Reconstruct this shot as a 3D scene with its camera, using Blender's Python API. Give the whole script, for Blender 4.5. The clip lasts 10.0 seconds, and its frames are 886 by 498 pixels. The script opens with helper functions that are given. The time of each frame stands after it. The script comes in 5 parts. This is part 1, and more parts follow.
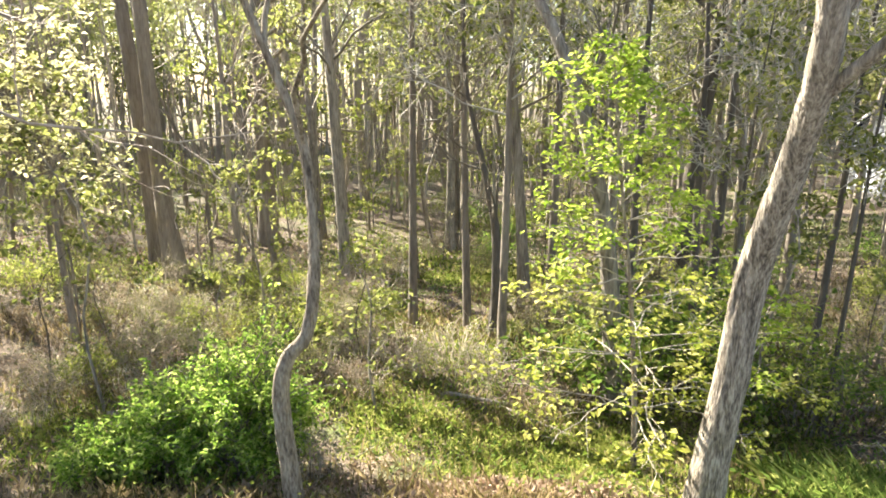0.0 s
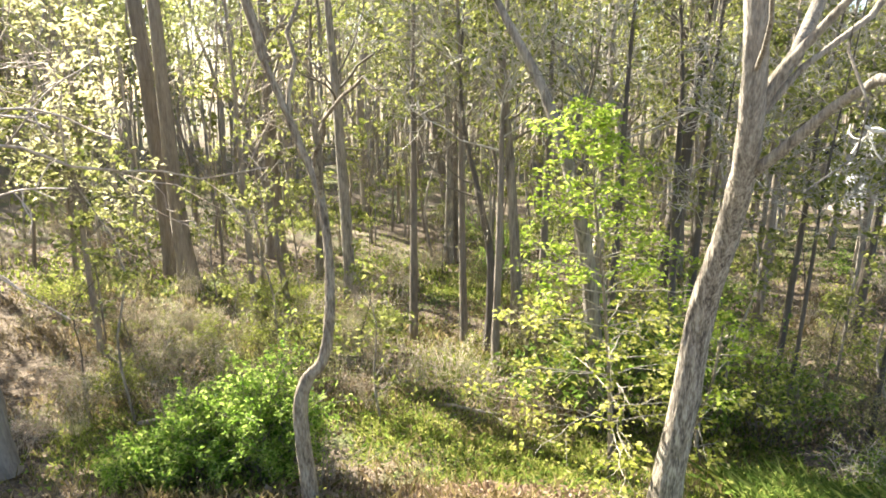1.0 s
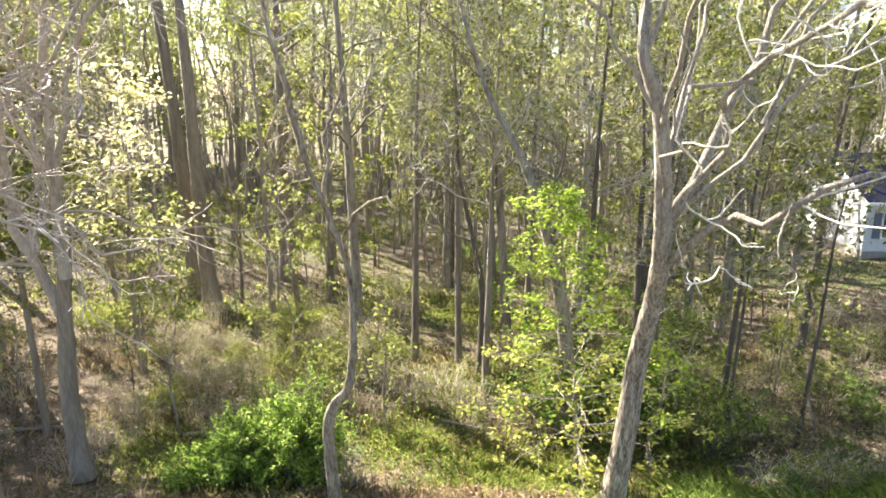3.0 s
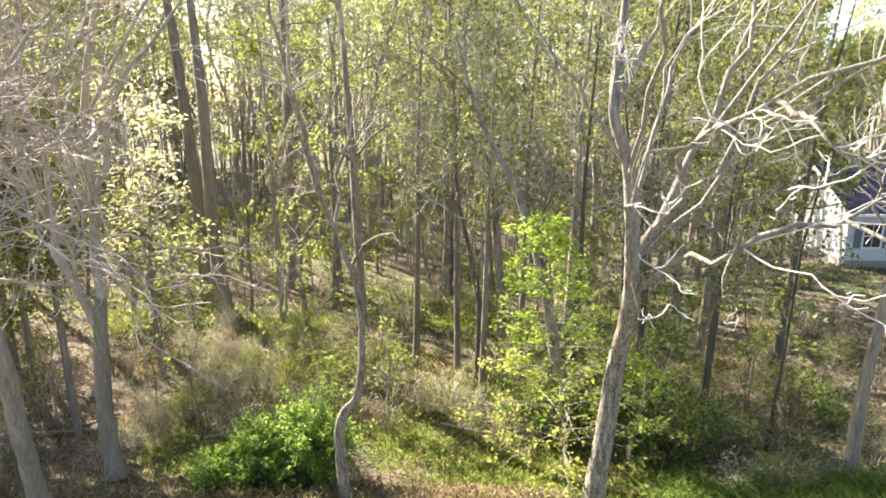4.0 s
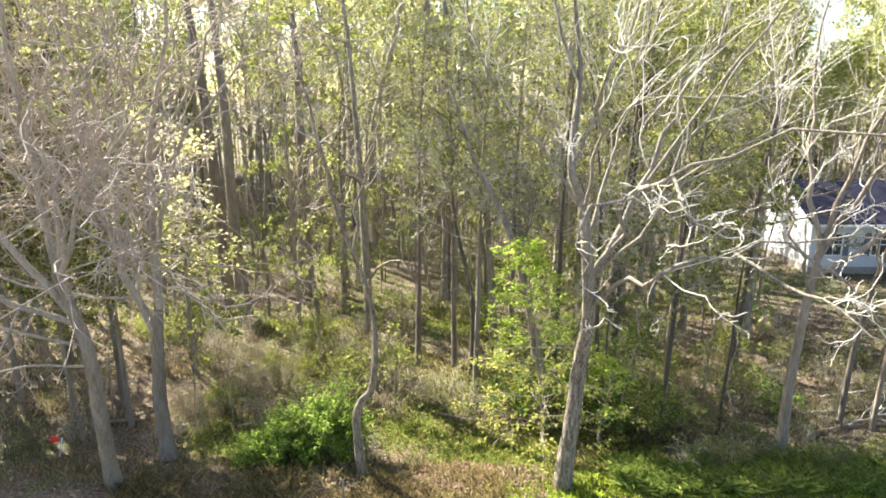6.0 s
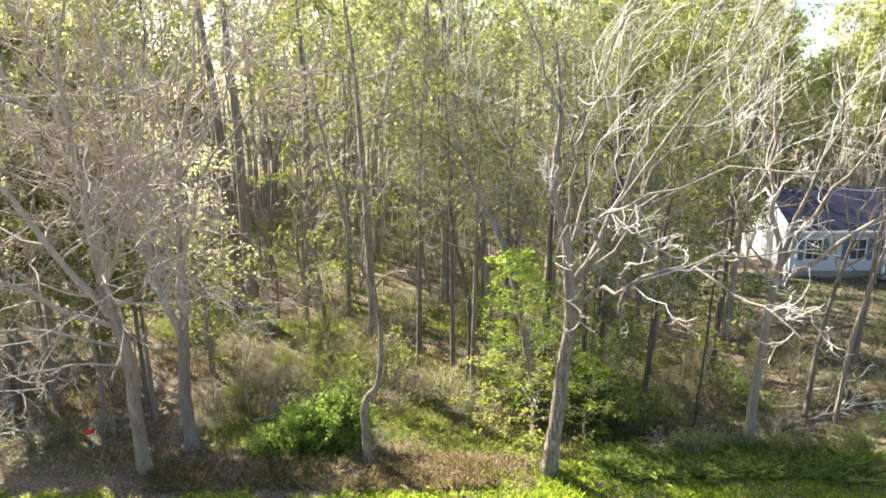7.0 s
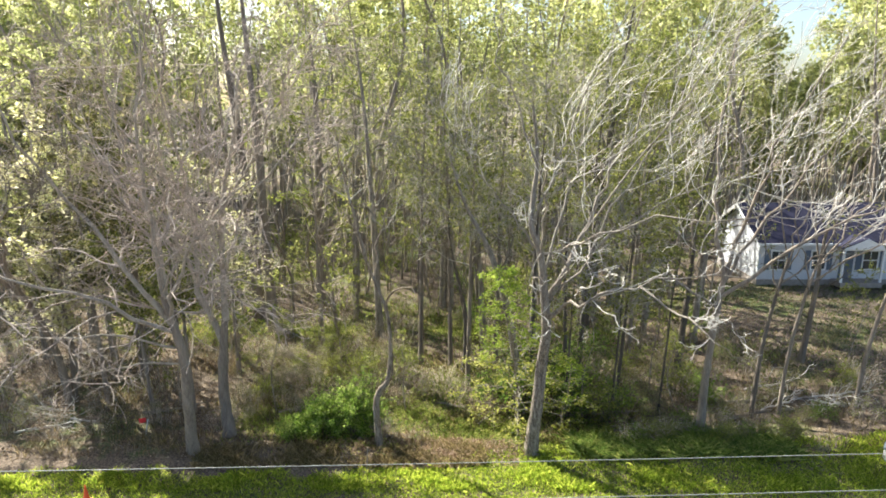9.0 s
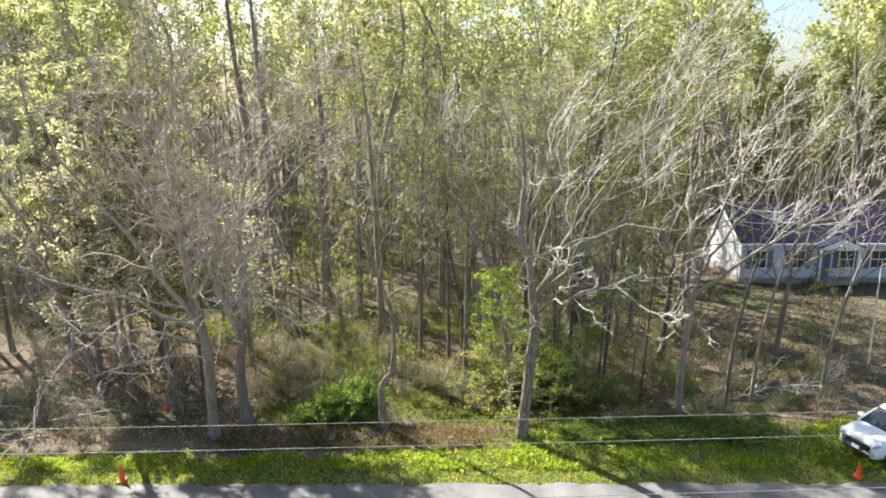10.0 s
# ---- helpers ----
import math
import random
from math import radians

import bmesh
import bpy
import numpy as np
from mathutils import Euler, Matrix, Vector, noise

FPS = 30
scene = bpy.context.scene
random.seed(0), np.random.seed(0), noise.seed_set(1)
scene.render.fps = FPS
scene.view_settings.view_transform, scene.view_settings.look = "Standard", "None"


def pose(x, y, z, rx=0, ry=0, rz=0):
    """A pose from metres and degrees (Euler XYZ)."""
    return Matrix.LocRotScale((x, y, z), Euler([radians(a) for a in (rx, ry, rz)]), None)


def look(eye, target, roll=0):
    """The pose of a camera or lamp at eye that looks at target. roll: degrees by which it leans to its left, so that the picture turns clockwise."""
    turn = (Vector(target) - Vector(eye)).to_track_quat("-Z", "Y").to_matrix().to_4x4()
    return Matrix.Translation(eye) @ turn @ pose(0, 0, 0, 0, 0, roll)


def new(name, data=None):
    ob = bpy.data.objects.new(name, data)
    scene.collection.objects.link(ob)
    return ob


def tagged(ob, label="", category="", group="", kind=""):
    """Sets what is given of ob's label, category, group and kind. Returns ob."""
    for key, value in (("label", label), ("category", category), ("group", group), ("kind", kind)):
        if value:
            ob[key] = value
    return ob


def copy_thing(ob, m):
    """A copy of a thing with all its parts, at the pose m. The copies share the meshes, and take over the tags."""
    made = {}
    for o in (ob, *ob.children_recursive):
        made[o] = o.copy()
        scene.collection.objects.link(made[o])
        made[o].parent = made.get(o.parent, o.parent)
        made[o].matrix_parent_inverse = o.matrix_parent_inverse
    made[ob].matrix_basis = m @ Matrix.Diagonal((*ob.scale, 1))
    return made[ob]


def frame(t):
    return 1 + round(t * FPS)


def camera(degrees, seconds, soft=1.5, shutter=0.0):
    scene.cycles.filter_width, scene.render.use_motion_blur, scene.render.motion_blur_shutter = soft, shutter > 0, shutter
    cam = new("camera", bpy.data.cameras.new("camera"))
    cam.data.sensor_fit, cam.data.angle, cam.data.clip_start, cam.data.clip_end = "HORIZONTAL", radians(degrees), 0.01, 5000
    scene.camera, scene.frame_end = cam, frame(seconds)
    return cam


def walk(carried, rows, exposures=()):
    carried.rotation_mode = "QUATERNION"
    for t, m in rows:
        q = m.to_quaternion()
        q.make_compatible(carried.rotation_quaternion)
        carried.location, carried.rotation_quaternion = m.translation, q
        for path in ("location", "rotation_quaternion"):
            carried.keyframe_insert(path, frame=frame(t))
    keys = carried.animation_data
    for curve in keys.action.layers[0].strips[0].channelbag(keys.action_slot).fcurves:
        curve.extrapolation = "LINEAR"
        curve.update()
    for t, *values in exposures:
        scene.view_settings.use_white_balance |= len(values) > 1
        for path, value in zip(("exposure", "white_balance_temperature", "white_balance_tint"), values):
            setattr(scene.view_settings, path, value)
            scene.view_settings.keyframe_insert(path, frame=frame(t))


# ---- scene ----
cam = camera(69.1, 10.0, soft=1.75)
PATH = [
    (0, (0.121, 0.19, 5.836), (0.098, 2.136, 5.372), -0.45),
    (0.5, (0.165, -0.448, 6.28), (0.142, 1.498, 5.816), -0.4),
    (1, (0.172, -1.078, 6.764), (0.15, 0.867, 6.3), -0.38),
    (1.5, (0.16, -1.688, 7.196), (0.141, 0.258, 6.736), -0.27),
    (2, (0.159, -2.217, 7.638), (0.142, -0.269, 7.184), -0.12),
    (3.5, (0.185, -4.419, 8.889), (0.172, -2.47, 8.438), 0.15),
    (4, (0.208, -5.062, 9.359), (0.193, -3.114, 8.904), 0.12),
    (4.5, (0.218, -5.727, 9.735), (0.203, -3.78, 9.277), 0.1),
    (5, (0.215, -6.433, 10.033), (0.202, -4.486, 9.577), 0.05),
    (5.5, (0.228, -7.268, 10.35), (0.216, -5.321, 9.893), 0.0),
    (7, (0.315, -10.087, 11.437), (0.303, -8.14, 10.981), -0.15),
    (7.5, (0.325, -11.01, 11.9), (0.313, -9.063, 11.446), -0.13),
    (8, (0.295, -11.985, 12.238), (0.287, -10.037, 11.785), -0.05),
    (8.5, (0.287, -12.875, 12.597), (0.281, -10.926, 12.147), -0.03),
    (9, (0.29, -13.878, 12.981), (0.284, -11.93, 12.529), -0.05),
    (9.5, (0.32, -14.952, 13.325), (0.314, -13.005, 12.868), -0.15),
    (10, (0.33, -16.179, 13.723), (0.327, -14.232, 13.265), -0.2),
]
walk(cam, [(t, look(eye, target, roll)) for t, eye, target, roll in PATH], [(0, 2.58, 6600, 8.8), (2, 2.53, 6550, 8.6), (4.5, 2.38, 6550, 8.4), (7, 2.17, 6450, 8.2), (10, 1.75, 6250, 8.2)])

# ---------------------------------------------------------------- light
SUN_AZ, SUN_EL = radians(-47), radians(37)
world = bpy.data.worlds.new("sky")
world.use_nodes = True
scene.world = world
wn = world.node_tree.nodes
sky = wn.new("ShaderNodeTexSky")
sky.sky_type, sky.sun_disc = "NISHITA", False
sky.sun_elevation, sky.sun_rotation = SUN_EL, SUN_AZ % (2 * math.pi)
sky.dust_density = 2.0
wn["Background"].inputs["Strength"].default_value = 0.068
world.node_tree.links.new(sky.outputs[0], wn["Background"].inputs["Color"])
sun = new("sun", bpy.data.lights.new("sun", "SUN"))
sun.data.energy, sun.data.angle, sun.data.color = 5.0, radians(0.6), (1.0, 0.94, 0.81)
sun.matrix_world = look((60 * math.sin(SUN_AZ) * math.cos(SUN_EL), 60 * math.cos(SUN_AZ) * math.cos(SUN_EL), 60 * math.sin(SUN_EL)), (0, 0, 0))

# ---------------------------------------------------------------- materials


def material(name):
    m = bpy.data.materials.new(name)
    m.use_nodes = True
    return m, m.node_tree.nodes, m.node_tree.links, m.node_tree.nodes["Principled BSDF"]


def ramp(nodes, stops):
    r = nodes.new("ShaderNodeValToRGB")
    while len(r.color_ramp.elements) < len(stops):
        r.color_ramp.elements.new(0.5)
    for e, (p, c) in zip(r.color_ramp.elements, stops):
        e.position, e.color = p, (*c, 1)
    return r


def noisy(nodes, links, scale, detail=6, stretch=(1, 1, 1), coord="Object"):
    tc, mp, nz = nodes.new("ShaderNodeTexCoord"), nodes.new("ShaderNodeMapping"), nodes.new("ShaderNodeTexNoise")
    mp.inputs["Scale"].default_value = stretch
    nz.inputs["Scale"].default_value, nz.inputs["Detail"].default_value = scale, detail
    links.new(tc.outputs[coord], mp.inputs[0])
    links.new(mp.outputs[0], nz.inputs["Vector"])
    return nz


def surface(name, stops, scale, rough=0.9, stretch=(1, 1, 1), bump=0.3, fine=None, metallic=0.0, spread=None):
    """A rough surface: two scales of noise in the colour, relief from the finer one."""
    m, n, l, b = material(name)
    coarse = noisy(n, l, scale, 5, stretch)
    detail = noisy(n, l, fine or scale * 9, 8, stretch)
    mix = n.new("ShaderNodeMix")
    mix.inputs[0].default_value = 0.5
    l.new(coarse.outputs[0], mix.inputs[2])
    l.new(detail.outputs[0], mix.inputs[3])
    r = ramp(n, stops)
    l.new(mix.outputs[0], r.inputs[0])
    out = r.outputs[0]
    if spread:
        info, mx = n.new("ShaderNodeObjectInfo"), n.new("ShaderNodeHueSaturation")
        mr = n.new("ShaderNodeMapRange")
        mr.inputs[3].default_value, mr.inputs[4].default_value = 1 - spread, 1 + spread
        l.new(info.outputs["Random"], mr.inputs[0])
        l.new(mr.outputs[0], mx.inputs["Value"])
        l.new(out, mx.inputs["Color"])
        out = mx.outputs[0]
    l.new(out, b.inputs["Base Color"])
    b.inputs["Roughness"].default_value, b.inputs["Metallic"].default_value = rough, metallic
    if bump:
        bp = n.new("ShaderNodeBump")
        bp.inputs["Strength"].default_value, bp.inputs["Distance"].default_value = bump, 0.05
        l.new(detail.outputs[0], bp.inputs["Height"])
        l.new(bp.outputs[0], b.inputs["Normal"])
    return m


def leafy(name, stops, through_share=0.5, rough=0.6, single=False):
    """Thin leaves: colour by leaf, light coming through them."""
    m, n, l, b = material(name)
    r = ramp(n, stops)
    if single:
        l.new(n.new("ShaderNodeObjectInfo").outputs["Random"], r.inputs[0])
    else:
        l.new(n.new("ShaderNodeNewGeometry").outputs["Random Per Island"], r.inputs[0])
    l.new(r.outputs[0], b.inputs["Base Color"])
    b.inputs["Roughness"].default_value = rough
    b.inputs["Specular IOR Level"].default_value = 0.25
    tr, mx = n.new("ShaderNodeBsdfTranslucent"), n.new("ShaderNodeMixShader")
    l.new(r.outputs[0], tr.inputs[0])
    mx.inputs[0].default_value = through_share
    l.new(b.outputs[0], mx.inputs[1])
    l.new(tr.outputs[0], mx.inputs[2])
    l.new(mx.outputs[0], n["Material Output"].inputs[0])
    return m


def plain(name, colour, rough=0.5, metallic=0.0, wear=0.06):
    lo, hi = [c * (1 - wear * 2) for c in colour], [min(1, c * (1 + wear)) for c in colour]
    return surface(name, [(0.3, lo), (0.7, hi)], 3.0, rough, bump=0.03, metallic=metallic)


BARK_GREY = surface("bark_grey", [(0.36, (0.1, 0.085, 0.068)), (0.5, (0.27, 0.23, 0.185)), (0.66, (0.45, 0.4, 0.335))], 5, 0.95, (1, 1, 0.16), 1.0, 22, spread=0.2)
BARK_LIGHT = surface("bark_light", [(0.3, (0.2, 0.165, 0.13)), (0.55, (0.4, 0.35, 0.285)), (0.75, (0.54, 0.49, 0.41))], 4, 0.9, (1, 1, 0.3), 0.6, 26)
BARK_PALE = surface("bark_pale", [(0.36, (0.07, 0.05, 0.034)), (0.5, (0.25, 0.2, 0.145)), (0.68, (0.44, 0.38, 0.295))], 8, 0.95, (1, 1, 0.28), 1.0, 34)
BARK_DARK = surface("bark_dark", [(0.3, (0.05, 0.041, 0.033)), (0.6, (0.12, 0.1, 0.08)), (0.8, (0.21, 0.18, 0.15))], 5, 0.95, (1, 1, 0.16), 1.0, 22, spread=0.25)
BARK_BROWN = surface("bark_brown", [(0.3, (0.12, 0.094, 0.072)), (0.55, (0.26, 0.215, 0.17)), (0.8, (0.4, 0.345, 0.28))], 4, 0.95, (1, 1, 0.16), 0.9, 20, spread=0.3)
TWIG_PALE = surface("twig_pale", [(0.35, (0.45, 0.41, 0.35)), (0.65, (0.76, 0.72, 0.65))], 3, 0.85, bump=0.2)
TWIG_ROSE = surface("twig_rose", [(0.35, (0.27, 0.21, 0.17)), (0.65, (0.56, 0.475, 0.405))], 3, 0.85, bump=0.2)
TWIG_BRUSH = surface("twig_brush", [(0.35, (0.28, 0.225, 0.175)), (0.65, (0.62, 0.54, 0.44))], 2.5, 0.9, bump=0.2, spread=0.25)
TWIG_ASH = surface("twig_ash", [(0.35, (0.24, 0.215, 0.18)), (0.65, (0.54, 0.5, 0.44))], 2.5, 0.9, bump=0.2, spread=0.2)
TWIG_GREY = surface("twig_grey", [(0.35, (0.1, 0.082, 0.06)), (0.65, (0.27, 0.23, 0.18))], 2.5, 0.9, bump=0.2, spread=0.25)
DEADWOOD = surface("deadwood", [(0.3, (0.16, 0.125, 0.095)), (0.7, (0.42, 0.37, 0.3))], 3, 0.9, (1, 1, 1), 0.6)
LEAF_SAPLING = leafy("leaf_sapling", [(0, (0.26, 0.31, 0.045)), (0.45, (0.46, 0.48, 0.09)), (0.85, (0.58, 0.55, 0.16)), (1, (0.7, 0.65, 0.3))], 0.66)
LEAF_OWN = leafy("leaf_single", [(0, (0.17, 0.28, 0.03)), (0.5, (0.35, 0.4, 0.06)), (1, (0.52, 0.49, 0.17))], 0.58, single=True)
LEAF_BUSH = leafy("leaf_bush", [(0, (0.09, 0.18, 0.024)), (0.5, (0.3, 0.44, 0.07)), (1, (0.56, 0.62, 0.2))], 0.68)
LEAF_UPPER = leafy("leaf_upper", [(0, (0.18, 0.28, 0.03)), (0.5, (0.36, 0.47, 0.06)), (1, (0.55, 0.61, 0.15))], 0.66)
LEAF_SHADE = leafy("leaf_shade", [(0, (0.07, 0.12, 0.022)), (0.6, (0.19, 0.28, 0.05)), (1, (0.34, 0.42, 0.1))], 0.58)
LEAF_SPRING = leafy("leaf_spring", [(0, (0.1, 0.14, 0.025)), (0.5, (0.24, 0.28, 0.05)), (1, (0.44, 0.43, 0.12))], 0.58)
# distant leaves: haze and sunlit brightness put into the paler colour
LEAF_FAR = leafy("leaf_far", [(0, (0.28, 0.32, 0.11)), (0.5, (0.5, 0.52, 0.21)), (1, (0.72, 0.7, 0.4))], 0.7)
LEAF_PALE = leafy("leaf_pale", [(0, (0.4, 0.4, 0.14)), (0.5, (0.62, 0.59, 0.32)), (1, (0.8, 0.75, 0.52))], 0.55)
LEAF_OLIVE = leafy("leaf_olive", [(0, (0.07, 0.08, 0.025)), (0.5, (0.2, 0.2, 0.075)), (1, (0.4, 0.36, 0.17))], 0.5)
LEAF_DRY = leafy("leaf_dry", [(0, (0.11, 0.074, 0.045)), (0.5, (0.27, 0.195, 0.125)), (1, (0.46, 0.36, 0.245))], 0.3)
LEAF_TAN = leafy("leaf_tan", [(0, (0.2, 0.13, 0.085)), (0.5, (0.4, 0.285, 0.2)), (1, (0.56, 0.44, 0.33))], 0.35)
GRASS = leafy("grass", [(0, (0.12, 0.19, 0.02)), (0.6, (0.38, 0.48, 0.05)), (1, (0.62, 0.63, 0.12))], 0.7)
GRASS_LUSH = leafy("grass_lush", [(0, (0.08, 0.13, 0.028)), (0.6, (0.21, 0.29, 0.06)), (1, (0.44, 0.45, 0.14))], 0.62)
GRASS_MID = leafy("grass_meadow", [(0, (0.08, 0.11, 0.02)), (0.5, (0.22, 0.27, 0.05)), (0.85, (0.38, 0.39, 0.11)), (1, (0.5, 0.42, 0.2))], 0.6)
GRASS_WOOD = leafy("grass_woodland", [(0, (0.05, 0.075, 0.018)), (0.6, (0.14, 0.17, 0.042)), (1, (0.3, 0.29, 0.1))], 0.55)
LEAF_WOOD = leafy("leaf_woodland", [(0, (0.1, 0.125, 0.032)), (0.5, (0.225, 0.245, 0.065)), (0.9, (0.38, 0.38, 0.12)), (1, (0.52, 0.5, 0.2))], 0.58)
GRASS_DRY = leafy("grass_dry", [(0, (0.1, 0.085, 0.03)), (0.5, (0.22, 0.175, 0.08)), (1, (0.42, 0.32, 0.18))], 0.4)



def blended_bark():
    """Furrowed grey at the foot, smoother and paler in the limbs."""
    m, n, l, b = material("bark_blended")
    coarse, fine = noisy(n, l, 14, 5, (1, 1, 0.16)), noisy(n, l, 46, 8, (1, 1, 0.2))
    mix = n.new("ShaderNodeMix")
    mix.inputs[0].default_value = 0.55
    l.new(coarse.outputs[0], mix.inputs[2])
    l.new(fine.outputs[0], mix.inputs[3])
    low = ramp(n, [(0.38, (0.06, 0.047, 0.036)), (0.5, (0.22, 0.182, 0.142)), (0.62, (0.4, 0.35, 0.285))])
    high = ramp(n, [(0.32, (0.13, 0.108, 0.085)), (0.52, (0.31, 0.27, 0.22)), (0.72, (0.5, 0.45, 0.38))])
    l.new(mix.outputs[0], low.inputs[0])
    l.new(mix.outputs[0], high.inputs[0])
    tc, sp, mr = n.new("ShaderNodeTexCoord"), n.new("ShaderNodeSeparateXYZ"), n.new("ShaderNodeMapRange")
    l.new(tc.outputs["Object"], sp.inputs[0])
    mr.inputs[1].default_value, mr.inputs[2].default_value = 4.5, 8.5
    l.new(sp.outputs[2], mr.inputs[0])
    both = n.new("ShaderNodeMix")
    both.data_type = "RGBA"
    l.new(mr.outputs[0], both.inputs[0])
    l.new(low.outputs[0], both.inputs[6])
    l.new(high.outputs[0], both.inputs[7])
    l.new(both.outputs[2], b.inputs["Base Color"])
    b.inputs["Roughness"].default_value = 0.95
    bp = n.new("ShaderNodeBump")
    bp.inputs["Strength"].default_value, bp.inputs["Distance"].default_value = 1.0, 0.06
    l.new(mix.outputs[0], bp.inputs["Height"])
    l.new(bp.outputs[0], b.inputs["Normal"])
    return m


BARK_MAIN = blended_bark()

# ---------------------------------------------------------------- mesh tools
rng = np.random.default_rng(7)


def mesh_of(name, V, F, smooth=True):
    V, F = np.asarray(V, np.float32), np.asarray(F, np.int32)
    me = bpy.data.meshes.new(name)
    me.vertices.add(len(V))
    me.vertices.foreach_set("co", V.ravel())
    me.loops.add(F.size)
    me.loops.foreach_set("vertex_index", F.ravel())
    me.polygons.add(len(F))
    me.polygons.foreach_set("loop_start", np.arange(0, F.size, F.shape[1], dtype=np.int32))
    me.update(calc_edges=True)
    me.polygons.foreach_set("use_smooth", np.full(len(F), smooth))
    return me


def joined(pieces):
    V, F, n = [], [], 0
    for v, f in pieces:
        V.append(v), F.append(f + n)
        n += len(v)
    return np.concatenate(V), np.concatenate(F)


def unit(a):
    return a / np.maximum(np.linalg.norm(a, axis=-1, keepdims=True), 1e-9)


def tubes(P, R, sides=3, rough=0.0):
    """Tapered tubes along the lines P (lines, points, 3) with the radii R (lines, points)."""
    N, k, _ = P.shape
    T = unit(np.gradient(P, axis=1))
    ref = np.where(np.abs(T[:, :1, 2:]) > 0.8, np.array([1.0, 0.2, 0]), np.array([0.1, 0, 1.0]))
    U = unit(np.cross(T, np.broadcast_to(ref, T.shape)))
    W = np.cross(T, U)
    a = np.arange(sides) * 2 * math.pi / sides
    rr = R[:, :, None] * (1 + rough * rng.normal(size=(N, k, sides))) if rough else np.repeat(R[:, :, None], sides, 2)
    V = P[:, :, None, :] + rr[..., None] * (np.cos(a)[:, None] * U[:, :, None, :] + np.sin(a)[:, None] * W[:, :, None, :])
    idx = np.arange(N * k * sides).reshape(N, k, sides)
    nxt = np.roll(idx, -1, 2)
    F = np.stack([idx[:, :-1], nxt[:, :-1], nxt[:, 1:], idx[:, 1:]], -1).reshape(-1, 4)
    return V.reshape(-1, 3), F


def curve_through(points, k):
    """A smooth line of k points through a few given ones."""
    p = np.array(points, float)
    p = np.vstack([2 * p[0] - p[1], p, 2 * p[-1] - p[-2]])
    u = np.linspace(0, len(p) - 3 - 1e-6, k)
    i, f = u.astype(int), (u % 1)[:, None]
    a, b, c, d = p[i], p[i + 1], p[i + 2], p[i + 3]
    return 0.5 * (2 * b + (c - a) * f + (2 * a - 5 * b + 4 * c - d) * f ** 2 + (3 * b - a - 3 * c + d) * f ** 3)


def grow(P, R, per, span, length, angle, k=5, wig=0.25, lift=0.05, thin=0.6, bias=(0, 0, 0), least=0.0, floor=0.0045):
    """Side shoots, per of them from each line, over the span of it; length is a share of the parent's."""
    N, k0, _ = P.shape
    i = np.repeat(np.arange(N), per)
    u = rng.uniform(span[0], span[1], len(i)) * (k0 - 1.001)
    j, f = u.astype(int), (u % 1)[:, None]
    start = P[i, j] * (1 - f) + P[i, j + 1] * f
    t = unit(P[i, j + 1] - P[i, j])
    r0 = (R[i, j] * (1 - f[:, 0]) + R[i, j + 1] * f[:, 0]) * thin
    full = np.linalg.norm(np.diff(P, axis=1), axis=2).sum(1)[i]
    L = np.maximum(full * length * rng.uniform(0.55, 1.25, len(i)) * (1.15 - 0.6 * u / k0), least)
    v = rng.normal(size=(len(i), 3))
    v = unit(v - (v * t).sum(1, keepdims=True) * t)
    ang = np.radians(rng.uniform(angle[0], angle[1], len(i)))[:, None]
    d = np.cos(ang) * t + np.sin(ang) * v
    pts = [start]
    for s in range(k - 1):
        d = unit(d + wig * rng.normal(size=d.shape) + np.array([0, 0, lift]) + np.array(bias))
        pts.append(pts[-1] + d * (L / (k - 1))[:, None])
    taper = np.linspace(1, 0.3, k)
    return np.stack(pts, 1), np.maximum(r0[:, None] * taper, floor)


def on_lines(P, n, lo=0.2):
    i = rng.integers(0, len(P), n)
    u = rng.uniform(lo, 1, n) * (P.shape[1] - 1.001)
    j, f = u.astype(int), (u % 1)[:, None]
    return P[i, j] * (1 - f) + P[i, j + 1] * f


def leaves_at(C, size, flat=0.5, narrow=0.55, spread=0.0):
    """Folded four-cornered leaves, one at each place of C."""
    n = len(C)
    C = C + rng.normal(size=(n, 3)) * spread
    nz = unit(rng.normal(size=(n, 3)) * (1 - flat) + np.array([0, 0, flat]))
    a = unit(np.cross(nz, rng.normal(size=(n, 3))))
    b = np.cross(nz, a)
    s = (size * rng.uniform(0.6, 1.35, n))[:, None]
    fold = nz * s * 0.14
    V = np.stack([C, C + a * s * 0.5 + b * s * narrow * 0.5 + fold, C + a * s - nz * s * 0.15, C + a * s * 0.5 - b * s * narrow * 0.5 + fold], 1)
    F = np.arange(4 * n).reshape(n, 4)
    return V.reshape(-1, 3), F


def far_leaves(C, size, flat=0.4):
    """Single triangles for leaf clumps a long way off."""
    n = len(C)
    nz = unit(rng.normal(size=(n, 3)) * (1 - flat) + np.array([0, 0, flat]))
    a = unit(np.cross(nz, rng.normal(size=(n, 3))))
    b = np.cross(nz, a)
    s = (size * rng.uniform(0.6, 1.35, n))[:, None]
    V = np.stack([C, C + a * s + b * s * 0.45, C + a * s * 0.85 - b * s * 0.5], 1)
    return V.reshape(-1, 3), np.arange(3 * n).reshape(n, 3)


def part(name, me, mat, parent, label="", kind=""):
    if not me.materials:
        me.materials.append(mat)
    ob = new(name, me)
    ob.parent = parent
    if kind:
        ob["kind"] = kind
    if label:
        ob["label"] = label
    return ob


def thing(name, at, label, category, group="", kind=""):
    ob = new(name)
    ob.empty_display_size = 0.3
    ob.location = at
    return tagged(ob, label, category, group, kind)


